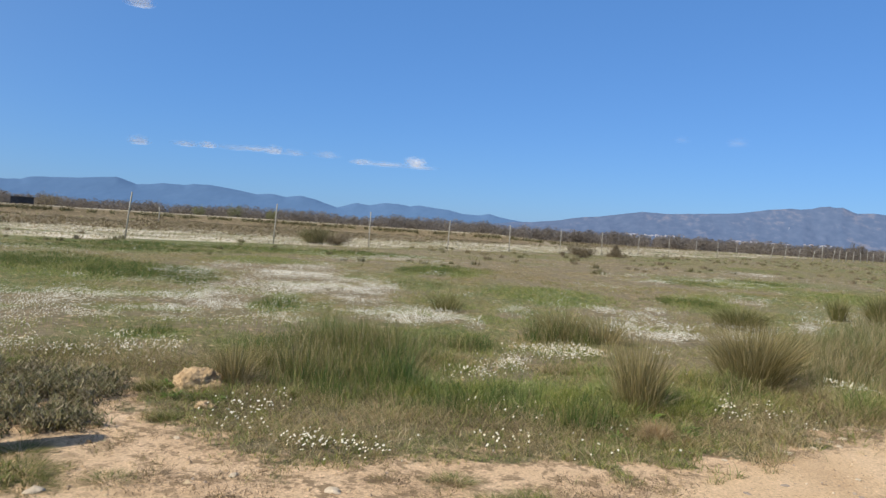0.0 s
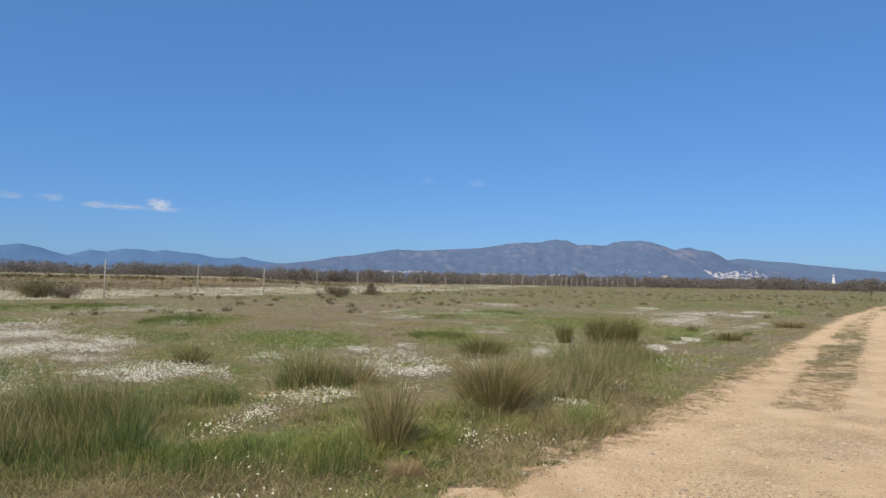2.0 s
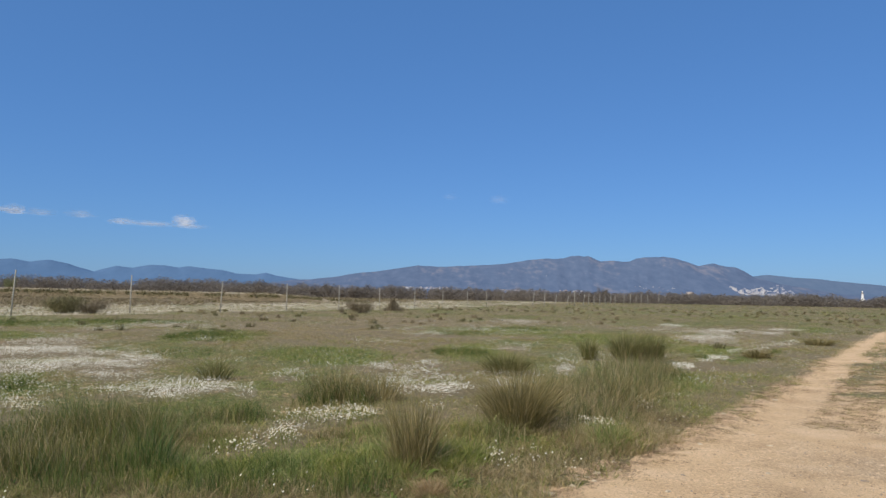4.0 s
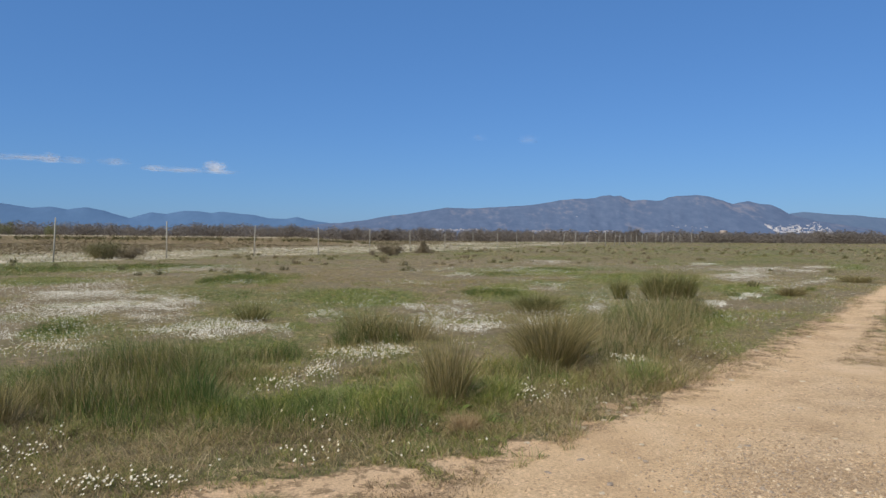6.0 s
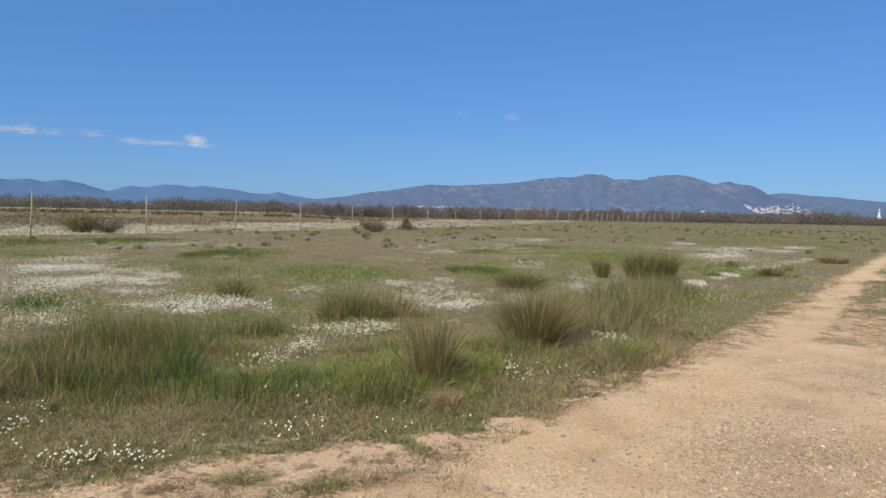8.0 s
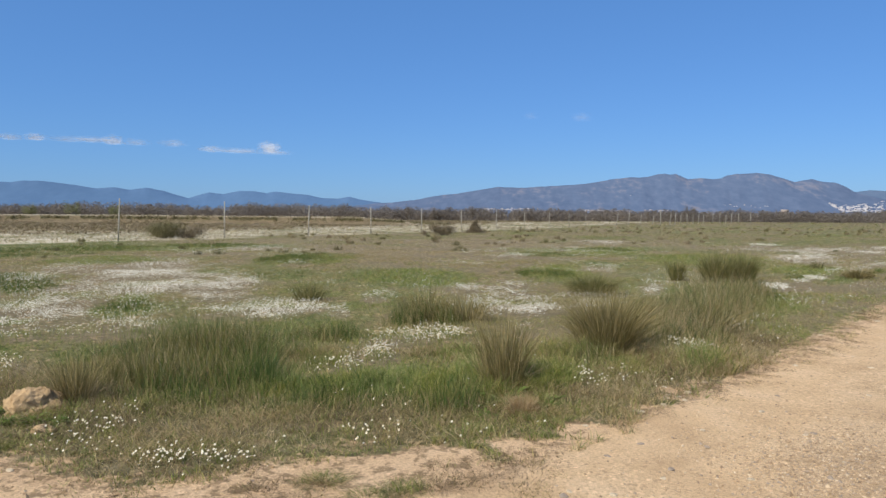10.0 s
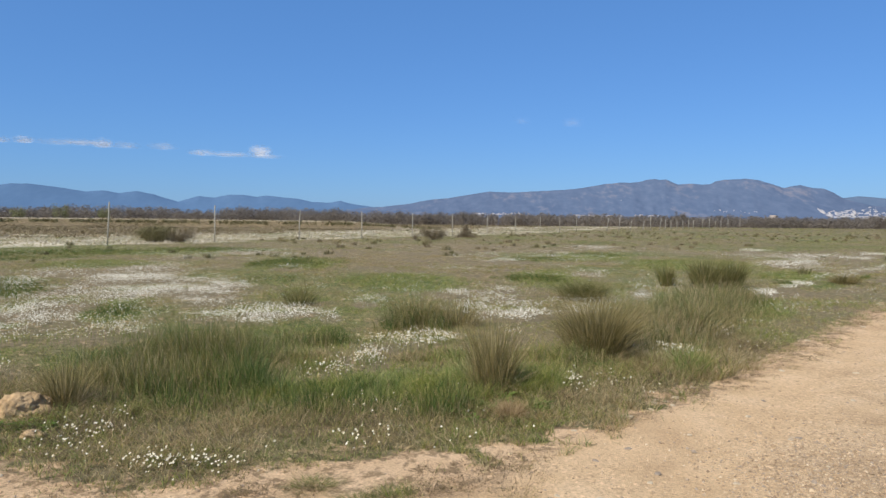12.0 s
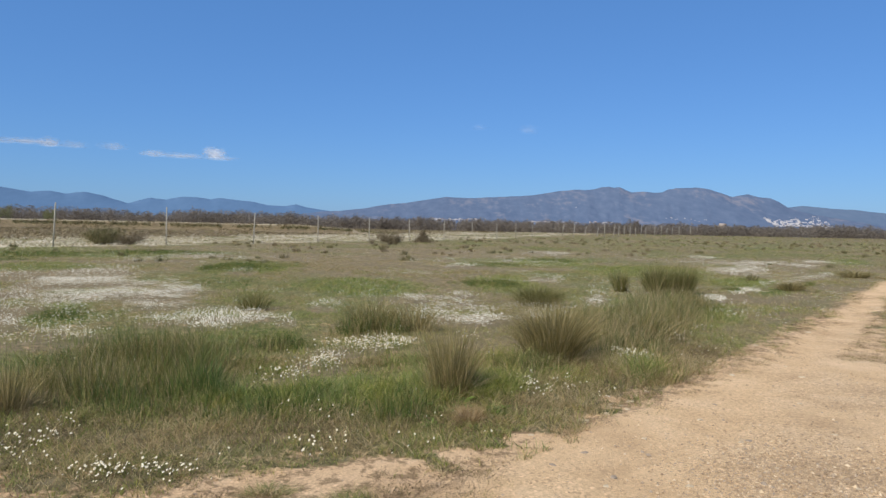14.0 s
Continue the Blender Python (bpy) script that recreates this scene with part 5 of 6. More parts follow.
bush(-23.0, 44.6, 1.35, 1.1, "wide dark olive bush by the fence", M_OLIVE, 2600)
bush(-21.5, 45.2, 1.2, 0.85, "low brown-purple bush by the fence", M_BUSH, 1600)
bush(-6.4, 60.2, 1.45, 1.0, "rounded brown bush near the fence", M_BUSH, 1900)
bush(-4.28, 72.5, 1.15, 1.05, "pointed brown bush near the fence", M_BUSH, 2000, True)
bush(-8.0, 61, 0.35, 0.5, "small dark bush near the fence", M_BUSH, 500)
bush(-15.5, 47.5, 1.0, 0.35, "low olive bush near the fence", M_RUSH, 600)
bush(-11.5, 47.0, 0.8, 0.35, "low olive bush near the fence", M_RUSH, 600)


def salt_shrub(x, y, radius, height, label):
    """A sprawling grey shrub: woody stems along the ground and small fleshy leaves on upright shoots."""
    thing = tagged(new("shrub"), label, "shrub", "grey shrubs beside the track")
    thing.location = (x, y, ground_z(x, y))
    bm = bmesh.new()
    shoots = []
    for k in range(26):
        a, q = rng.uniform(0, 6.28), math.sqrt(rng.random())
        end = Vector((math.cos(a) * radius * q, math.sin(a) * radius * q, height * (1 - 0.5 * q * q) * rng.uniform(0.6, 1.0)))
        tube(bm, [(end.x * 0.15, end.y * 0.15, -0.01), (end.x * 0.75, end.y * 0.75, height * 0.25), end], [0.006, 0.004, 0.0015], 4)
        shoots.append(end)
    part("wood", bm, M_BARK, thing)
    n = 2600
    s = np.array(shoots)[rng.integers(0, 26, n)]
    f = rng.uniform(0.25, 1.05, (n, 1))
    p = s * np.hstack([0.6 + 0.4 * f, 0.6 + 0.4 * f, f]) + rng.normal(0, 0.028, (n, 3))
    p[:, 2] = np.abs(p[:, 2])
    h = rng.uniform(0.010, 0.05, n)
    v, t = blade_arrays(p[:, 0], p[:, 1], p[:, 2], h, rng.uniform(0.006, 0.015, n), h * rng.uniform(0.4, 1.6, n), True)
    link(new("leaves", tri_mesh("leaves", v, t, [M_SALT, M_SCRUB], (rng.random(len(t)) < 0.3).astype(int))), thing)


for x_, y_, r_, h_, where in ((-3.75, 3.28, 0.34, 0.14, "on bare sand"), (-3.5, 3.42, 0.26, 0.10, "on bare sand"), (-4.15, 3.62, 0.40, 0.16, "on bare sand"), (-4.6, 3.85, 0.44, 0.15, "on bare sand"), (-4.2, 4.25, 0.36, 0.13, "beside a bare path"),
                              (-5.1, 4.35, 0.42, 0.11, "among daisies"), (-4.4, 3.2, 0.40, 0.16, "on bare sand"), (-3.9, 3.95, 0.30, 0.15, "beside a bare path"), (-4.05, 2.95, 0.30, 0.12, "on bare sand")):
    salt_shrub(x_, y_, r_, h_, ("sprawling grey-green saltbush " if r_ > 0.32 else "small grey-green saltbush ") + where)


# ---- stones, gravel and the clay mound ----
def lump(name, x, y, size, flat, mat, label, category, group="", sub=2, rough=0.35, seed=1):
    bm = bmesh.new()
    bmesh.ops.create_icosphere(bm, subdivisions=sub, radius=1)
    for v in bm.verts:
        p = v.co.copy()
        k = 0.8 + rough * noise.fractal(p * 1.3 + Vector((seed * 7.7, seed, 0)), 1.0, 2.0, 4) + (0.09 * noise.fractal(p * 6 + Vector((seed, 0, 3)), 0.6, 2.1, 5) if sub > 2 else 0)
        v.co = Vector((p.x * k * size, p.y * k * size * 0.75, max(p.z * abs(k), -0.35) * size * flat))
    ob = part(name, bm, mat, None, label, sub > 2)
    ob.location, ob.rotation_euler = (x, y, ground_z(x, y) + size * flat * 0.12), (0, 0, seed * 1.3)
    return tagged(ob, label, category, group)


lump("clay_mound", -3.42, 4.62, 0.225, 0.78, M_MOUND, "crumbly pale ochre clay mound beside tall grass", "mound", sub=5, rough=0.3, seed=8)
lump("clay_mound", -3.05, 4.18, 0.08, 0.5, M_MOUND, "small crumbly clay clod at a grass edge", "mound", sub=3, rough=0.6, seed=5)
GREY_STONES = [(1.88, 4.76, 0.032), (0.82, 3.99, 0.034), (0.49, 4.13, 0.028), (0.72, 4.38, 0.03), (2.02, 5.81, 0.03), (3.38, 5.65, 0.035), (0.2, 3.5, 0.035), (0.27, 3.44, 0.03)]
for i_, (x_, y_, s_) in enumerate(GREY_STONES):
    lump("stone", x_, y_, s_, 0.28, M_SLATE, "flat dark grey stone pressed into the sandy track", "stone", "stones on the track", seed=i_ + 41)
EDGE_STONES = [(1.05, 5.35, 0.03), (1.42, 5.95, 0.03), (1.55, 6.15, 0.035), (2.0, 6.75, 0.04), (2.62, 7.7, 0.045), (2.95, 8.25, 0.045), (1.74, 5.32, 0.035), (1.24, 5.5, 0.03), (1.14, 5.65, 0.035), (1.32, 5.76, 0.045), (1.21, 3.87, 0.03), (2.72, 5.84, 0.035), (3.29, 7.02, 0.04), (0.83, 5.11, 0.065), (1.11, 5.56, 0.035), (1.21, 5.61, 0.03), (1.18, 4.74, 0.03), (0.42, 4.73, 0.028), (0.75, 3.85, 0.026), (0.23, 3.56, 0.022)]
STONES = EDGE_STONES + [(0.45, 3.56, 0.03), (1.82, 4.73, 0.03), (2.54, 4.94, 0.028), (3.39, 6.14, 0.025), (1.82, 4.18, 0.02), (2.12, 3.86, 0.025), (-2.1, 3.11, 0.04), (-1.54, 3.13, 0.06), (-2.78, 2.51, 0.06), (-2.75, 3.5, 0.03), (3.6, 8.9, 0.05), (2.6, 7.0, 0.04), (4.9, 10.3, 0.06), (5.6, 8.7, 0.05)]
for i_, (x_, y_, s_) in enumerate(STONES):
    lump("stone", x_, y_, s_, 0.35, M_STONE, "flat pale limestone lying on the grass edge" if s_ > 0.05 else "small pale stone lying on the sandy track", "stone", "stones on the track", seed=i_ + 2)


def gravel():
    x, y = scatter(-58, 48, 2.6, 16, 420)
    centre = np.abs(line_distance(x, y, CENTRE))
    heap = (0.25 + 1.2 * stony_at(x, y)) * smooth(fbm(x * 1.6, y * 1.2, 4, 71), 0.40, 0.60) + 1.3 * np.exp(-((x - 1.7) ** 2 + (y - 3.9) ** 2) / 0.7)
    hx, hy = rng.normal(1.85, 0.6, 12000), rng.normal(3.95, 0.6, 12000)
    heap = np.concatenate([heap, np.full(12000, 3.0) * stony_at(hx, hy)])
    x, y = np.concatenate([x, hx]), np.concatenate([y, hy])
    ok = (soil_at(x, y) > 0.35) & (np.hypot(x, y) > 2.0) & (rng.random(len(x)) < (0.16 + 0.6 * heap) * np.clip(9 / np.hypot(x, y), 0, 1))
    x, y = keep(ok, x, y)
    n = len(x)
    s = 0.003 + 0.009 * rng.random(n) ** 4 + 0.010 * (rng.random(n) < 0.05) * rng.random(n)
    corners = np.array([(1, 0, 0), (0, 1, 0), (-1, 0, 0), (0, -1, 0), (0, 0, 0.75), (0.2, 0.1, -0.5)], float)
    faces = np.array([(0, 1, 4), (1, 2, 4), (2, 3, 4), (3, 0, 4), (1, 0, 5), (2, 1, 5), (3, 2, 5), (0, 3, 5)])
    v = corners[None] * rng.uniform(0.6, 1.3, (n, 6, 1)) + rng.normal(0, 0.12, (n, 6, 3))
    a = rng.uniform(0, 6.28, n)
    c, q = np.cos(a)[:, None], np.sin(a)[:, None]
    v = np.stack([v[:, :, 0] * c - v[:, :, 1] * q, v[:, :, 0] * q + v[:, :, 1] * c, v[:, :, 2]], -1) * s[:, None, None]
    v += np.stack([x, y, land(x, y) + s * 0.2], 1)[:, None]
    t = (np.arange(n)[:, None, None] * 6 + faces[None]).reshape(-1, 3)
    stuff("gravel", [(v.reshape(-1, 3), t, 0)], [M_GRAVEL], "loose pale gravel on the sandy track", "gravel")


M_GRAVEL = blade_material("gravel_bits", [(0.0, (0.24, 0.17, 0.11)), (0.5, (0.38, 0.27, 0.165)), (0.72, (0.29, 0.235, 0.185)), (0.86, (0.50, 0.37, 0.235)), (1.0, (0.64, 0.51, 0.36))], patch_scale=1.0, tint=(0.9, 0.88, 0.85), thin=0.0)
gravel()


def clods():
    """Crumbled lumps of dry soil along the trodden margin."""
    x, y = scatter(-58, 40, 2.7, 10, 260)
    along = np.exp(-((line_distance(x, y, EDGE) - 0.02) / 0.16) ** 2) * smooth(x, 0.0, 0.8)
    ok = (soil_at(x, y) > 0.2) & (rng.random(len(x)) < np.maximum(verge_at(x, y) * smooth(fbm(x * 2.5, y * 2.5, 3, 76), 0.42, 0.66), 0.6 * along * smooth(fbm(x * 2.0, y * 2.0, 3, 77), 0.36, 0.56)))
    x, y = keep(ok, x, y)
    n = len(x)
    s = 0.005 + 0.018 * rng.random(n) ** 4
    ring = [(math.cos(a), math.sin(a), 0.0) for a in np.arange(6) * math.pi / 3]
    corners = np.array(ring + [(0.4 * cx, 0.4 * cy, 0.6) for cx, cy, _ in ring[::2]])
    faces = np.array([(0, 1, 6), (1, 2, 6), (2, 7, 6), (2, 3, 7), (3, 4, 7), (4, 8, 7), (4, 5, 8), (5, 0, 8), (0, 6, 8), (6, 7, 8)])
    v = corners[None] * rng.uniform(0.65, 1.25, (n, 9, 1)) + rng.normal(0, 0.1, (n, 9, 3))
    v = v * s[:, None, None] + np.stack([x, y, land(x, y)], 1)[:, None]
    stuff("soil_clods", [(v.reshape(-1, 3), (np.arange(n)[:, None, None] * 9 + faces[None]).reshape(-1, 3), 0)], [M_CLOD], "crumbled pale soil clods along the grass edge", "clods")


M_CLOD = blade_material("dry_soil_clods", [(0.0, (0.26, 0.18, 0.10)), (0.6, (0.42, 0.30, 0.175)), (1.0, (0.54, 0.41, 0.25))], patch_scale=1.0, tint=(0.9, 0.85, 0.8), thin=0.0)
clods()


def dead_turf():
    """Clods and scraps of dead turf along the ragged edge of the track."""
    x, y = scatter(-58, 45, 2.7, 20, 150)
    e = line_distance(x, y, EDGE) + (fbm(x * 1.3, y * 1.3, 3, 73) - 0.5) * 0.35
    strip = np.abs(line_distance(x, y, CENTRE)) < 0.36
    ok = (rng.random(len(x)) < 0.75 * np.exp(-((e - 0.02 - 0.28 * smooth(-x, -1.2, 0.2)) / (0.14 + 0.56 * smooth(-x, -1.2, 1.0))) ** 2) * smooth(fbm(x * 2.4, y * 2.4, 4, 74), 0.36, 0.52) * smooth(np.hypot(x, y), 22, 7) + 0.95 * np.exp(-((e - 0.06) / 0.17) ** 2) * smooth(x, 0.0, 0.8) * smooth(fbm(x * 2.0, y * 2.0, 3, 78), 0.34, 0.5) + 0.85 * strip * (np.hypot(x, y) > 9.0)) & (soil_at(x, y) > 0.2)
    x, y = keep(ok, x, y)
    n, k = len(x), 80
    size = np.repeat(0.02 + np.where(x < 0.5, 0.10, 0.06) * rng.random(n) ** 2, k)
    xx, yy = (np.repeat(v, k) + rng.normal(0, 0.7, n * k) * size for v in (x, y))
    h = 0.01 + 0.26 * size * rng.uniform(0.2, 1.0, n * k)
    v, t = blade_arrays(xx, yy, land(xx, yy), h, rng.uniform(0.003, 0.008, n * k), size * rng.uniform(0.1, 0.5, n * k), True)
    s = np.repeat(rng.random(n) < 0.3, k)
    stuff("dead_turf", [(v, t[~s], 0), (v, t[s], 1)], [M_DEBRIS, M_RUSH], "scraps of dead brown turf along the track", "turf")


dead_turf()

# ---- fence ----
fence = tagged(new("fence"), "line of tall pale wooden fence posts across the meadow", "fence")
POST_Y = [20.6, 29.4, 38.2, 46.1, 54.7, 63.4, 72.5, 81.8, 91.7, 101.7, 112.4, 122.5, 132.7]
POSTS = [(fence_x(y_), y_, 0.1 if y_ < 25 else 0.36 if y_ < 30 else 0.12 if y_ < 40 else rng.normal(0.02, 0.03), 2.45) for y_ in POST_Y]
# beyond the corner the line bends to the right and many posts lean
FAR_POSTS = [(7.72, 146, 0.42, 2.5), (8.66, 150, 0.15, 2.6), (9.5, 153, 0.36, 2.3), (10.45, 158, 0.30, 1.9), (11.03, 152, 0.02, 3.1), (11.7, 160, 0.35, 2.4), (12.1, 164, 0.1, 2.5), (12.53, 168, 0.0, 2.2),
             (12.96, 172, 0.06, 2.3), (13.4, 176, -0.05, 2.1), (13.8, 180, 0.05, 2.5), (14.15, 184, 0.0, 2.1), (14.8, 188, 0.1, 2.3), (15.3, 192, 0.0, 2.5), (15.7, 196, 0.1, 2.0), (16.1, 200, 0.0, 2.3), (16.6, 204, -0.05, 2.4), (17.4, 210, 0.05, 2.3)]
POSTS += [(r_ * math.sin(radians(a_)), r_ * math.cos(radians(a_)), l_, h_) for a_, r_, l_, h_ in FAR_POSTS]
for x_, y_, lean_, h_ in POSTS:
    bm = bmesh.new()
    thick = 1.0 + 0.5 * (y_ > 135)
    tip = Vector((lean_, rng.normal(0, 0.03), h_ + rng.uniform(-0.08, 0.06)))
    tube(bm, [(0, 0, -0.3), tip * 0.5 + Vector((rng.normal(0, 0.012), 0, 0)), tip, tip + Vector((0, 0, 0.03))], [0.043 * thick, 0.039 * thick, 0.036 * thick, 0.018], 9)
    p_ = part("post", bm, M_POST, fence, "", True)
    p_.location = (x_, y_, ground_z(x_, y_))
for a_, r_, h_ in ((-38.85, 128, 2.6),):
    bm = bmesh.new()
    tube(bm, [(0, 0, -0.3), (0.02, 0, h_ * 0.5), (0, 0.02, h_)], [0.09, 0.08, 0.07], 8)
    x_, y_ = r_ * math.sin(radians(a_)), r_ * math.cos(radians(a_))
    p_ = part("wooden_pole", bm, M_POST, None, "lone short wooden pole in the brown heath", True)
    p_.location = (x_, y_, ground_z(x_, y_))
    tagged(p_, category="pole")

# a stout unseen stake beside the track, added to shadow the bare sand
bm = bmesh.new()
tube(bm, [(0, 0, -0.2), (0, 0.01, 0.8), (0.01, 0, 1.44), (0.01, 0, 1.51), (0.01, 0, 1.55)], [0.11, 0.108, 0.105, 0.085, 0.035], 16)
stake = part("stake", bm, M_POST, None, "unseen stout wooden stake added for its shadow on the sand", True)
stake.location = (-3.98, 2.12, ground_z(-3.98, 2.12))
tagged(stake, category="stake")


# ---- woods, far trees and buildings ----
def bare_woods():
    """A far belt of bare thicket: stems, forks and fine twigs, with a ragged top."""
    rows = []
    for k in range(2300):
        az = rng.uniform(-75, 52) if k % 9 else rng.uniform(-130, 100)
        r = rng.uniform(232, 300)
        top = 3.0 + 3.2 * float(fbm(np.array([az * 0.3]), np.array([1.0]), 4, 81)[0]) + rng.uniform(-0.8, 0.5)
        if az < -8:
            top += 0.75
        if -24 < az < -13:
            top += 1.5 * math.sin(math.pi * (az + 24) / 11)
        if 14 < az < 40:
            top -= 0.2 + 1.3 * math.exp(-((az - 31.0) / 1.6) ** 2)
        rows.append((r * math.sin(radians(az)), r * math.cos(radians(az)), max(1.6, top), 1.0))
    rows = np.array(rows)
    per = 240
    x, y, top = (np.repeat(rows[:, k], per) for k in range(3))
    n = len(x)
    z0 = np.repeat(land(rows[:, 0], rows[:, 1]), per)
    # rounded crowns: twigs fill a dome, thickest near its skin
    a, q = rng.uniform(0, 6.283, n), rng.random(n) ** 0.5
    lift = rng.random(n) ** 0.8
    wide = np.repeat(rng.uniform(1.4, 3.0, len(rows)), per)
    px, py = x + np.cos(a) * q * wide, y + np.sin(a) * q * wide
    pz = z0 + top * 0.86 * lift * np.sqrt(np.clip(1 - 0.85 * q * q, 0, 1))
    h = rng.uniform(0.08, 0.34, n)
    v1, t1 = blade_arrays(px, py, pz, h, rng.uniform(0.22, 0.55, n), h * rng.uniform(0.3, 2.0, n), True)
    v2, t2 = blade_arrays(rows[:, 0], rows[:, 1], land(rows[:, 0], rows[:, 1]), rows[:, 2] * 0.5, np.full(len(rows), 0.2), rows[:, 2] * 0.12)
    stuff("far_woods", [(v1, t1, 0), (v2, t2, 1)], [M_TWIG, M_BARK], "belt of bare reddish-brown woods across the plain", "woods")


bare_woods()


def tree(az, r, height, spread, mat, label, seed):
    thing = tagged(new("tree"), label, "tree", "trees along the plain's edge")
    x, y = r * math.sin(radians(az)), r * math.cos(radians(az))
    thing.location = (x, y, ground_z(x, y))
    bm = bmesh.new()
    tube(bm, [(0, 0, -0.3), (0.05, 0, height * 0.3), (0.1, 0.05, height * 0.75)], [height * 0.04, height * 0.028, height * 0.01], 7)
    part("trunk", bm, M_BARK, thing)
    ends = []
    bm = bmesh.new()
    for k in range(11):
        a = 2.4 * k + seed
        z = height * (0.25 + 0.05 * k)
        e = Vector((math.cos(a) * spread * rng.uniform(0.5, 0.95), math.sin(a) * spread * rng.uniform(0.5, 0.95), z + height * rng.uniform(0.1, 0.25)))
        tube(bm, [(0.05, 0, z * 0.9), (e.x * 0.5, e.y * 0.5, z + height * 0.04), e], [height * 0.015, height * 0.01, height * 0.004], 5)
        ends.append(e)
    part("limbs", bm, M_BARK, thing)
    n = 1500
    p = np.array(ends)[rng.integers(0, len(ends), n)] * rng.uniform(0.7, 1.05, (n, 1)) + rng.normal(0, spread * 0.22, (n, 3))
    h = rng.uniform(0.1, 0.32, n)
    v, t = blade_arrays(p[:, 0], p[:, 1], np.maximum(p[:, 2], 0.2), h, rng.uniform(0.07, 0.16, n), h, True)
    link(new("crown", tri_mesh("crown", v, t, [mat])), thing)


tree(-33.4, 226, 4.6, 2.1, M_TREE_LEAF, "small tree with pale green spring leaves", 1)
tree(-30.7, 229, 3.7, 1.6, M_TREE_LEAF, "small tree with pale green spring leaves", 2)
tree(-36.0, 232, 3.8, 2.0, M_TREE_LEAF, "small tree with pale green spring leaves", 3)
tree(-46.2, 170, 3.6, 2.4, M_SCRUB, "rounded brown tree beside a dark shed", 4)
tree(-8.6, 225, 4.4, 1.5, M_TWIG, "bare grey-brown tree taller than the thicket", 5)
tree(-3.6, 228, 4.6, 1.6, M_TWIG, "bare grey-brown tree taller than the thicket", 6)
tree(13.2, 224, 4.6, 1.7, M_TWIG, "bare grey-brown tree taller than the thicket", 7)
tree(33.3, 150, 3.0, 1.7, M_TWIG, "bare rounded tree beside the track", 8)

# dark shed beyond the dyke
shed = tagged(new("shed"), "low dark tarred shed beyond the dyke", "shed")
bm = bmesh.new()
box(bm, -1.9, 1.9, -1.2, 1.2, -0.2, 2.4)
part("wall", bm, M_SHED, shed)
bm = bmesh.new()
box(bm, -2.05, 2.05, -1.4, 1.4, 2.4, 2.55)
part("roof", bm, M_SHED, shed)
bm = bmesh.new()
box(bm, -0.4, 0.4, -1.24, -1.2, -0.1, 1.7)
part("door", bm, M_SHED, shed)
SX, SY = 158 * math.sin(radians(-47.7)), 158 * math.cos(radians(-47.7))
shed.matrix_basis = pose(SX, SY, ground_z(SX, SY) + 0.2, 0, 0, 47.7)

hut = tagged(new("hut"), "small pale stone hut among bare trees", "hut")
bm = bmesh.new()
box(bm, -1.3, 1.3, -1.3, 1.3, -0.3, 2.0)
part("wall", bm, M_HUT, hut)
bm = bmesh.new()
box(bm, -1.4, 1.4, -1.4, 1.4, 2.0, 2.15)
part("roof", bm, M_HUT, hut)
bm = bmesh.new()
box(bm, -0.4, 0.4, -1.34, -1.3, -0.2, 1.5)
part("door", bm, M_SHED, hut, "dark doorway")
HX, HY = 306 * math.sin(radians(19.68)), 306 * math.cos(radians(19.68))
hut.matrix_basis = pose(HX, HY, ground_z(HX, HY) - 0.2, 0, 0, -35) @ Matrix.Diagonal((0.85, 0.85, 2.35, 1))


def house(kind, w, d, h, pitched):
    thing = tagged(new("house"), kind, "house", "white houses of the far towns")
    bm = bmesh.new()
    box(bm, -w / 2, w / 2, -d / 2, d / 2, -6, h)
    part("wall", bm, M_HAZED_WHITE, thing)
    bm = bmesh.new()
    if pitched:
        v = [bm.verts.new(p) for p in ((-w * .54, -d * .56, h), (w * .54, -d * .56, h), (w * .54, d * .56, h), (-w * .54, d * .56, h), (-w * .54, 0, h + d * .22), (w * .54, 0, h + d * .22))]
        for f in ((0, 1, 5, 4), (1, 2, 5), (2, 3, 4, 5), (3, 0, 4), (3, 2, 1, 0)):
            bm.faces.new([v[k] for k in f])
        part("roof", bm, M_TILE, thing)
    else:
        box(bm, -w / 2 - 0.2, w / 2 + 0.2, -d / 2 - 0.2, d / 2 + 0.2, h, h + 0.5)
        part("roof", bm, M_HAZED_WHITE, thing)
    return thing


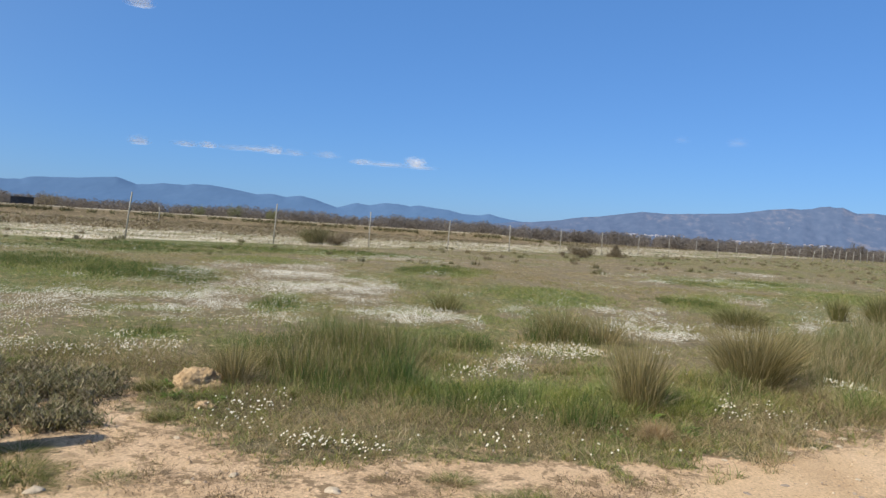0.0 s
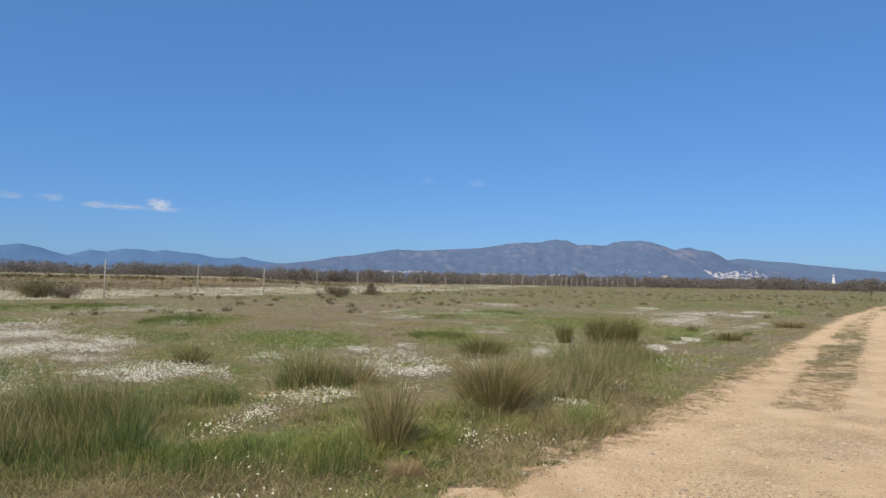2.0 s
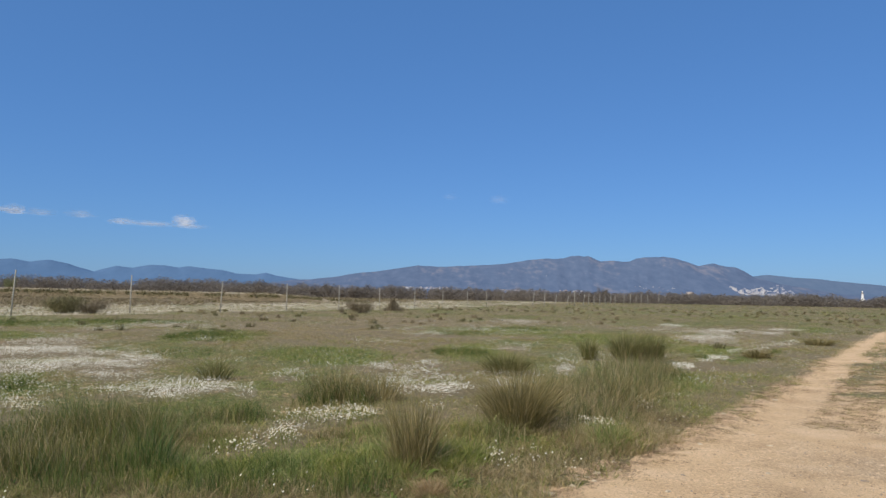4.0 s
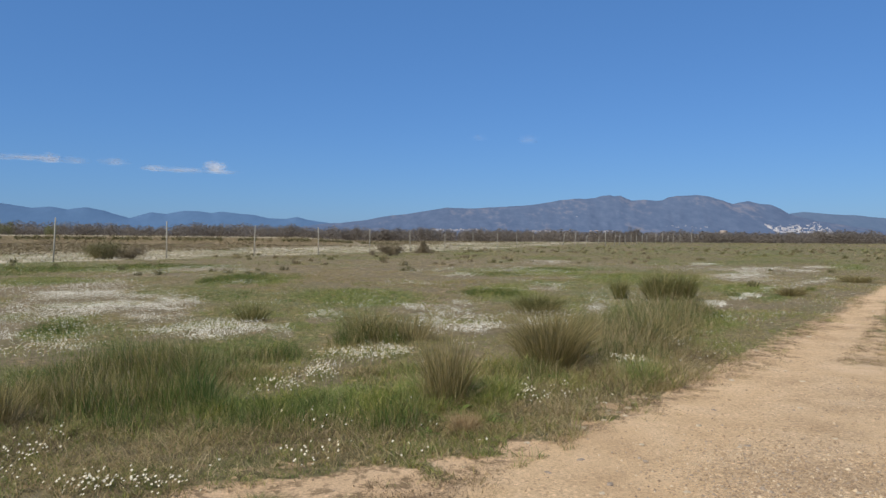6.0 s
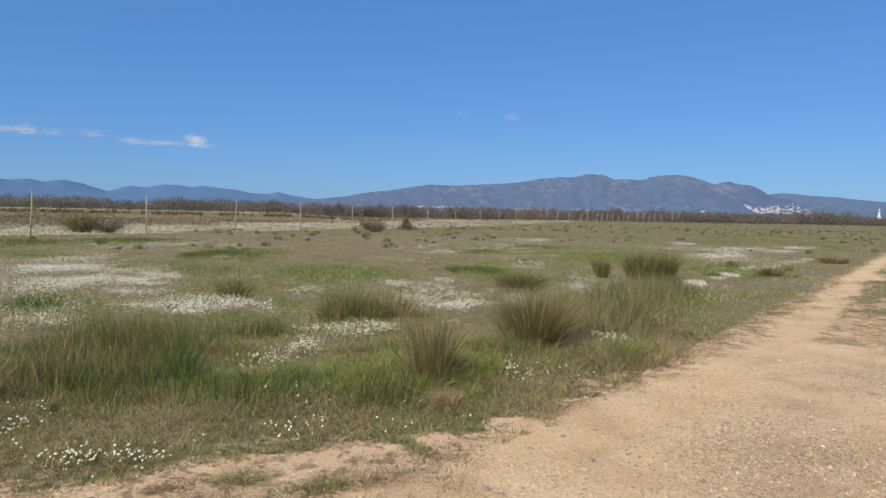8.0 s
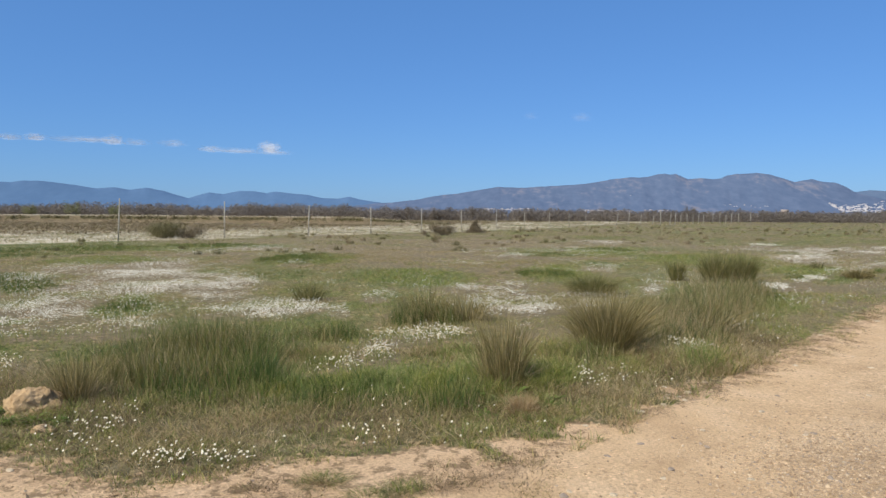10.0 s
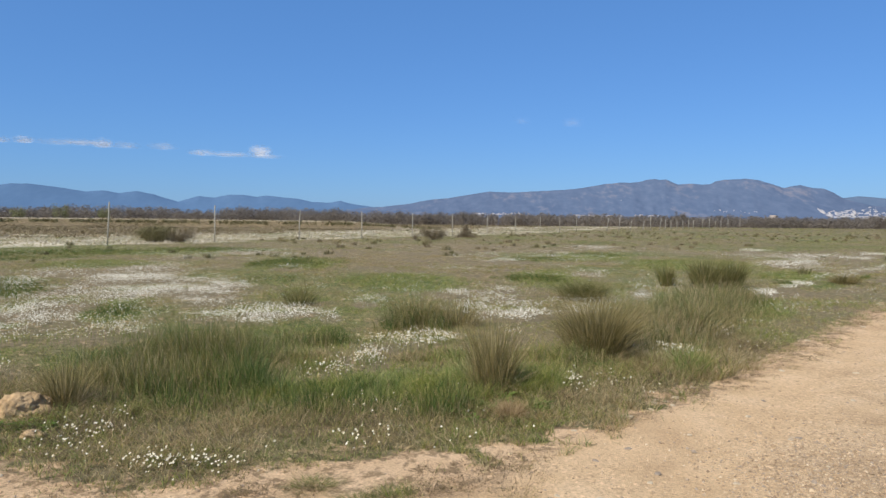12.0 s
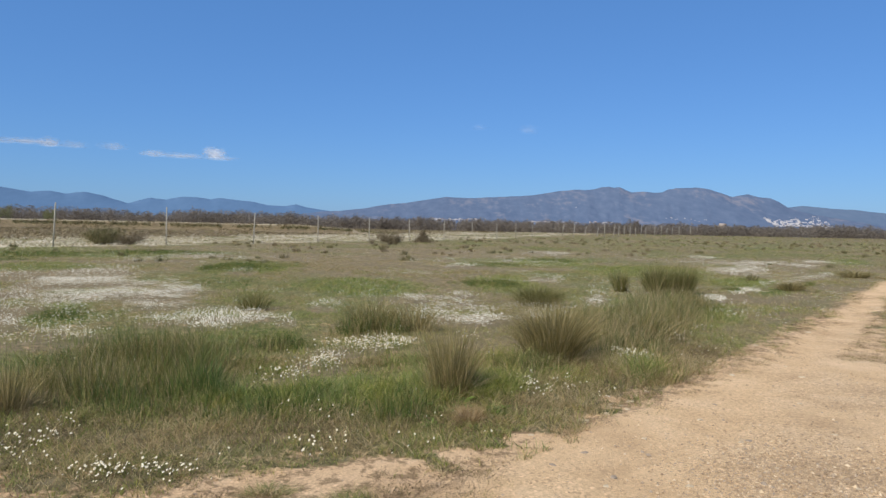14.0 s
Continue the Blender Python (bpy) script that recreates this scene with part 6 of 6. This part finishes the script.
def build_towns():
    protos = [house("white flat-roofed villa on the hillside", 11, 8, 5.5, False), house("white house with a clay-tiled roof", 10, 9, 5, True), house("small white flat-roofed house", 7, 7, 5, False),
              house("long white apartment house", 17, 9, 8, False), house("small white house with a clay-tiled roof", 8, 7, 4.5, True)]
    used = set()

    def put(ridge, r0, r1, seed, az, el, shift, size=0.6):
        top = np.interp(az, [p[0] for p in ridge], [p[1] for p in ridge])
        s = (max(el, 0.02) / top) ** (1 / 1.15)
        x, y, z = (float(v[0]) for v in mountain_point(ridge, r0, r1, np.array([az]), np.array([s]), seed, 55))
        k = int(rng.integers(0, 5))
        m = pose(x, y, z + shift, 0, 0, -az + rng.uniform(-40, 40)) @ Matrix.Scale(rng.uniform(0.75, 1.2) * size, 4)
        if k in used:
            copy_thing(protos[k], m)
        else:
            protos[k].matrix_basis = m
            used.add(k)

    for _ in range(150):
        az = rng.uniform(22.5, 26.9)
        hi = np.interp(az, [22.5, 23.2, 25.0, 25.9, 26.3, 26.9], [1.5, 1.2, 1.25, 1.4, 1.2, 0.75])
        lo = np.interp(az, [22.5, 23.4, 25.0, 26.9], [1.3, 0.7, 0.6, 0.5])
        put(RIDGE_MAIN, 2900, 3900, 70, az, lo + (hi - lo) * rng.random() ** 1.3, 0.3, 0.56)
    for a0, a1, e0, e1, n in ((-2.6, 1.9, 0.72, 0.9, 60), (2.3, 2.7, 0.66, 0.72, 3), (5.0, 8.9, 0.66, 0.78, 52), (9.9, 11.6, 0.74, 0.84, 16), (15.5, 17.0, 1.1, 1.25, 6), (17.2, 18.6, 1.0, 1.2, 5), (8.7, 9.1, 1.9, 2.1, 1)):
        for _ in range(n):
            put(RIDGE_MAIN, 2900, 3900, 70, rng.uniform(a0, a1), rng.uniform(e0, e1), 0.3, 0.9 if e1 < 1 else 0.6)


build_towns()


def hillside_houses():
    """The small houses that merge into the white town on the slope."""
    n = 120
    az = rng.uniform(22.6, 26.9, n)
    hi, lo = np.interp(az, [22.5, 23.2, 25.0, 25.9, 26.3, 26.9], [1.45, 1.1, 1.1, 1.2, 1.1, 0.75]), np.interp(az, [22.5, 23.4, 25.0, 26.9], [1.3, 0.7, 0.6, 0.5])
    el = lo + (hi - lo) * rng.random(n) ** 1.7
    top = np.interp(az, [p[0] for p in RIDGE_MAIN], [p[1] for p in RIDGE_MAIN])
    x, y, z = mountain_point(RIDGE_MAIN, 2900, 3900, az, (el / top) ** (1 / 1.15), 70, 55)
    corners = np.array([(sx, sy, sz) for sz in (-1, 1) for sx, sy in ((-1, -1), (1, -1), (1, 1), (-1, 1))], float)
    faces = np.array([(4, 5, 6), (4, 6, 7), (0, 1, 5), (0, 5, 4), (1, 2, 6), (1, 6, 5), (2, 3, 7), (2, 7, 6), (3, 0, 4), (3, 4, 7)])
    half = np.stack([rng.uniform(2.0, 5.0, n), rng.uniform(2.0, 4.0, n), rng.uniform(1.5, 3.2, n)], 1)
    v = corners[None] * half[:, None]
    a = np.radians(-az + rng.uniform(-40, 40, n))[:, None]
    v = np.stack([v[:, :, 0] * np.cos(a) - v[:, :, 1] * np.sin(a), v[:, :, 0] * np.sin(a) + v[:, :, 1] * np.cos(a), v[:, :, 2]], -1) + np.stack([x, y, z + 1.0], 1)[:, None]
    stuff("hillside_houses", [(v.reshape(-1, 3), (np.arange(n)[:, None, None] * 8 + faces[None]).reshape(-1, 3), 0)], [M_HAZED_WHITE], "dense white houses of a far hillside town", "houses")


hillside_houses()


def white_tower():
    """A stepped white tower with a lantern, and the low white house at its foot."""
    r, az = 1500.0, 31.03
    x, y = r * math.sin(radians(az)), r * math.cos(radians(az))
    tower = tagged(new("tower"), "slim white stepped tower above the woods", "tower")
    for name, z0, z1, w0, w1, mat in (("base_storey", -1, 15.0, 3.4, 3.0, M_TOWER), ("shaft", 15.0, 22.8, 2.0, 1.6, M_TOWER), ("lantern", 23.4, 26.0, 1.2, 1.2, M_SLATE), ("cap", 26.0, 28.6, 1.5, 0.15, M_TOWER)):
        bm = bmesh.new()
        tube(bm, [(0, 0, z0), (0, 0, z1)], [w0, w1], 16)
        part(name, bm, mat, tower)
    bm = bmesh.new()
    tube(bm, [(0, 0, 22.8), (0, 0, 23.4)], [2.3, 2.3], 16)
    part("gallery", bm, M_TOWER, tower)
    tower.location = (x, y, 1.0)
    for dx, w, h in ((-7, 6, 9.5), (8, 7, 10.0)):
        b = tagged(new("house"), "low white house at the foot of a tower", "house")
        bm = bmesh.new()
        box(bm, -w / 2, w / 2, -4, 4, -1, h)
        part("wall", bm, M_TOWER, b)
        bm = bmesh.new()
        box(bm, -w / 2 - 0.3, w / 2 + 0.3, -4.3, 4.3, h, h + 0.6)
        part("roof", bm, M_TILE, b)
        b.matrix_basis = pose(x + dx * math.cos(radians(az)), y - dx * math.sin(radians(az)), 1.0, 0, 0, -az)


white_tower()
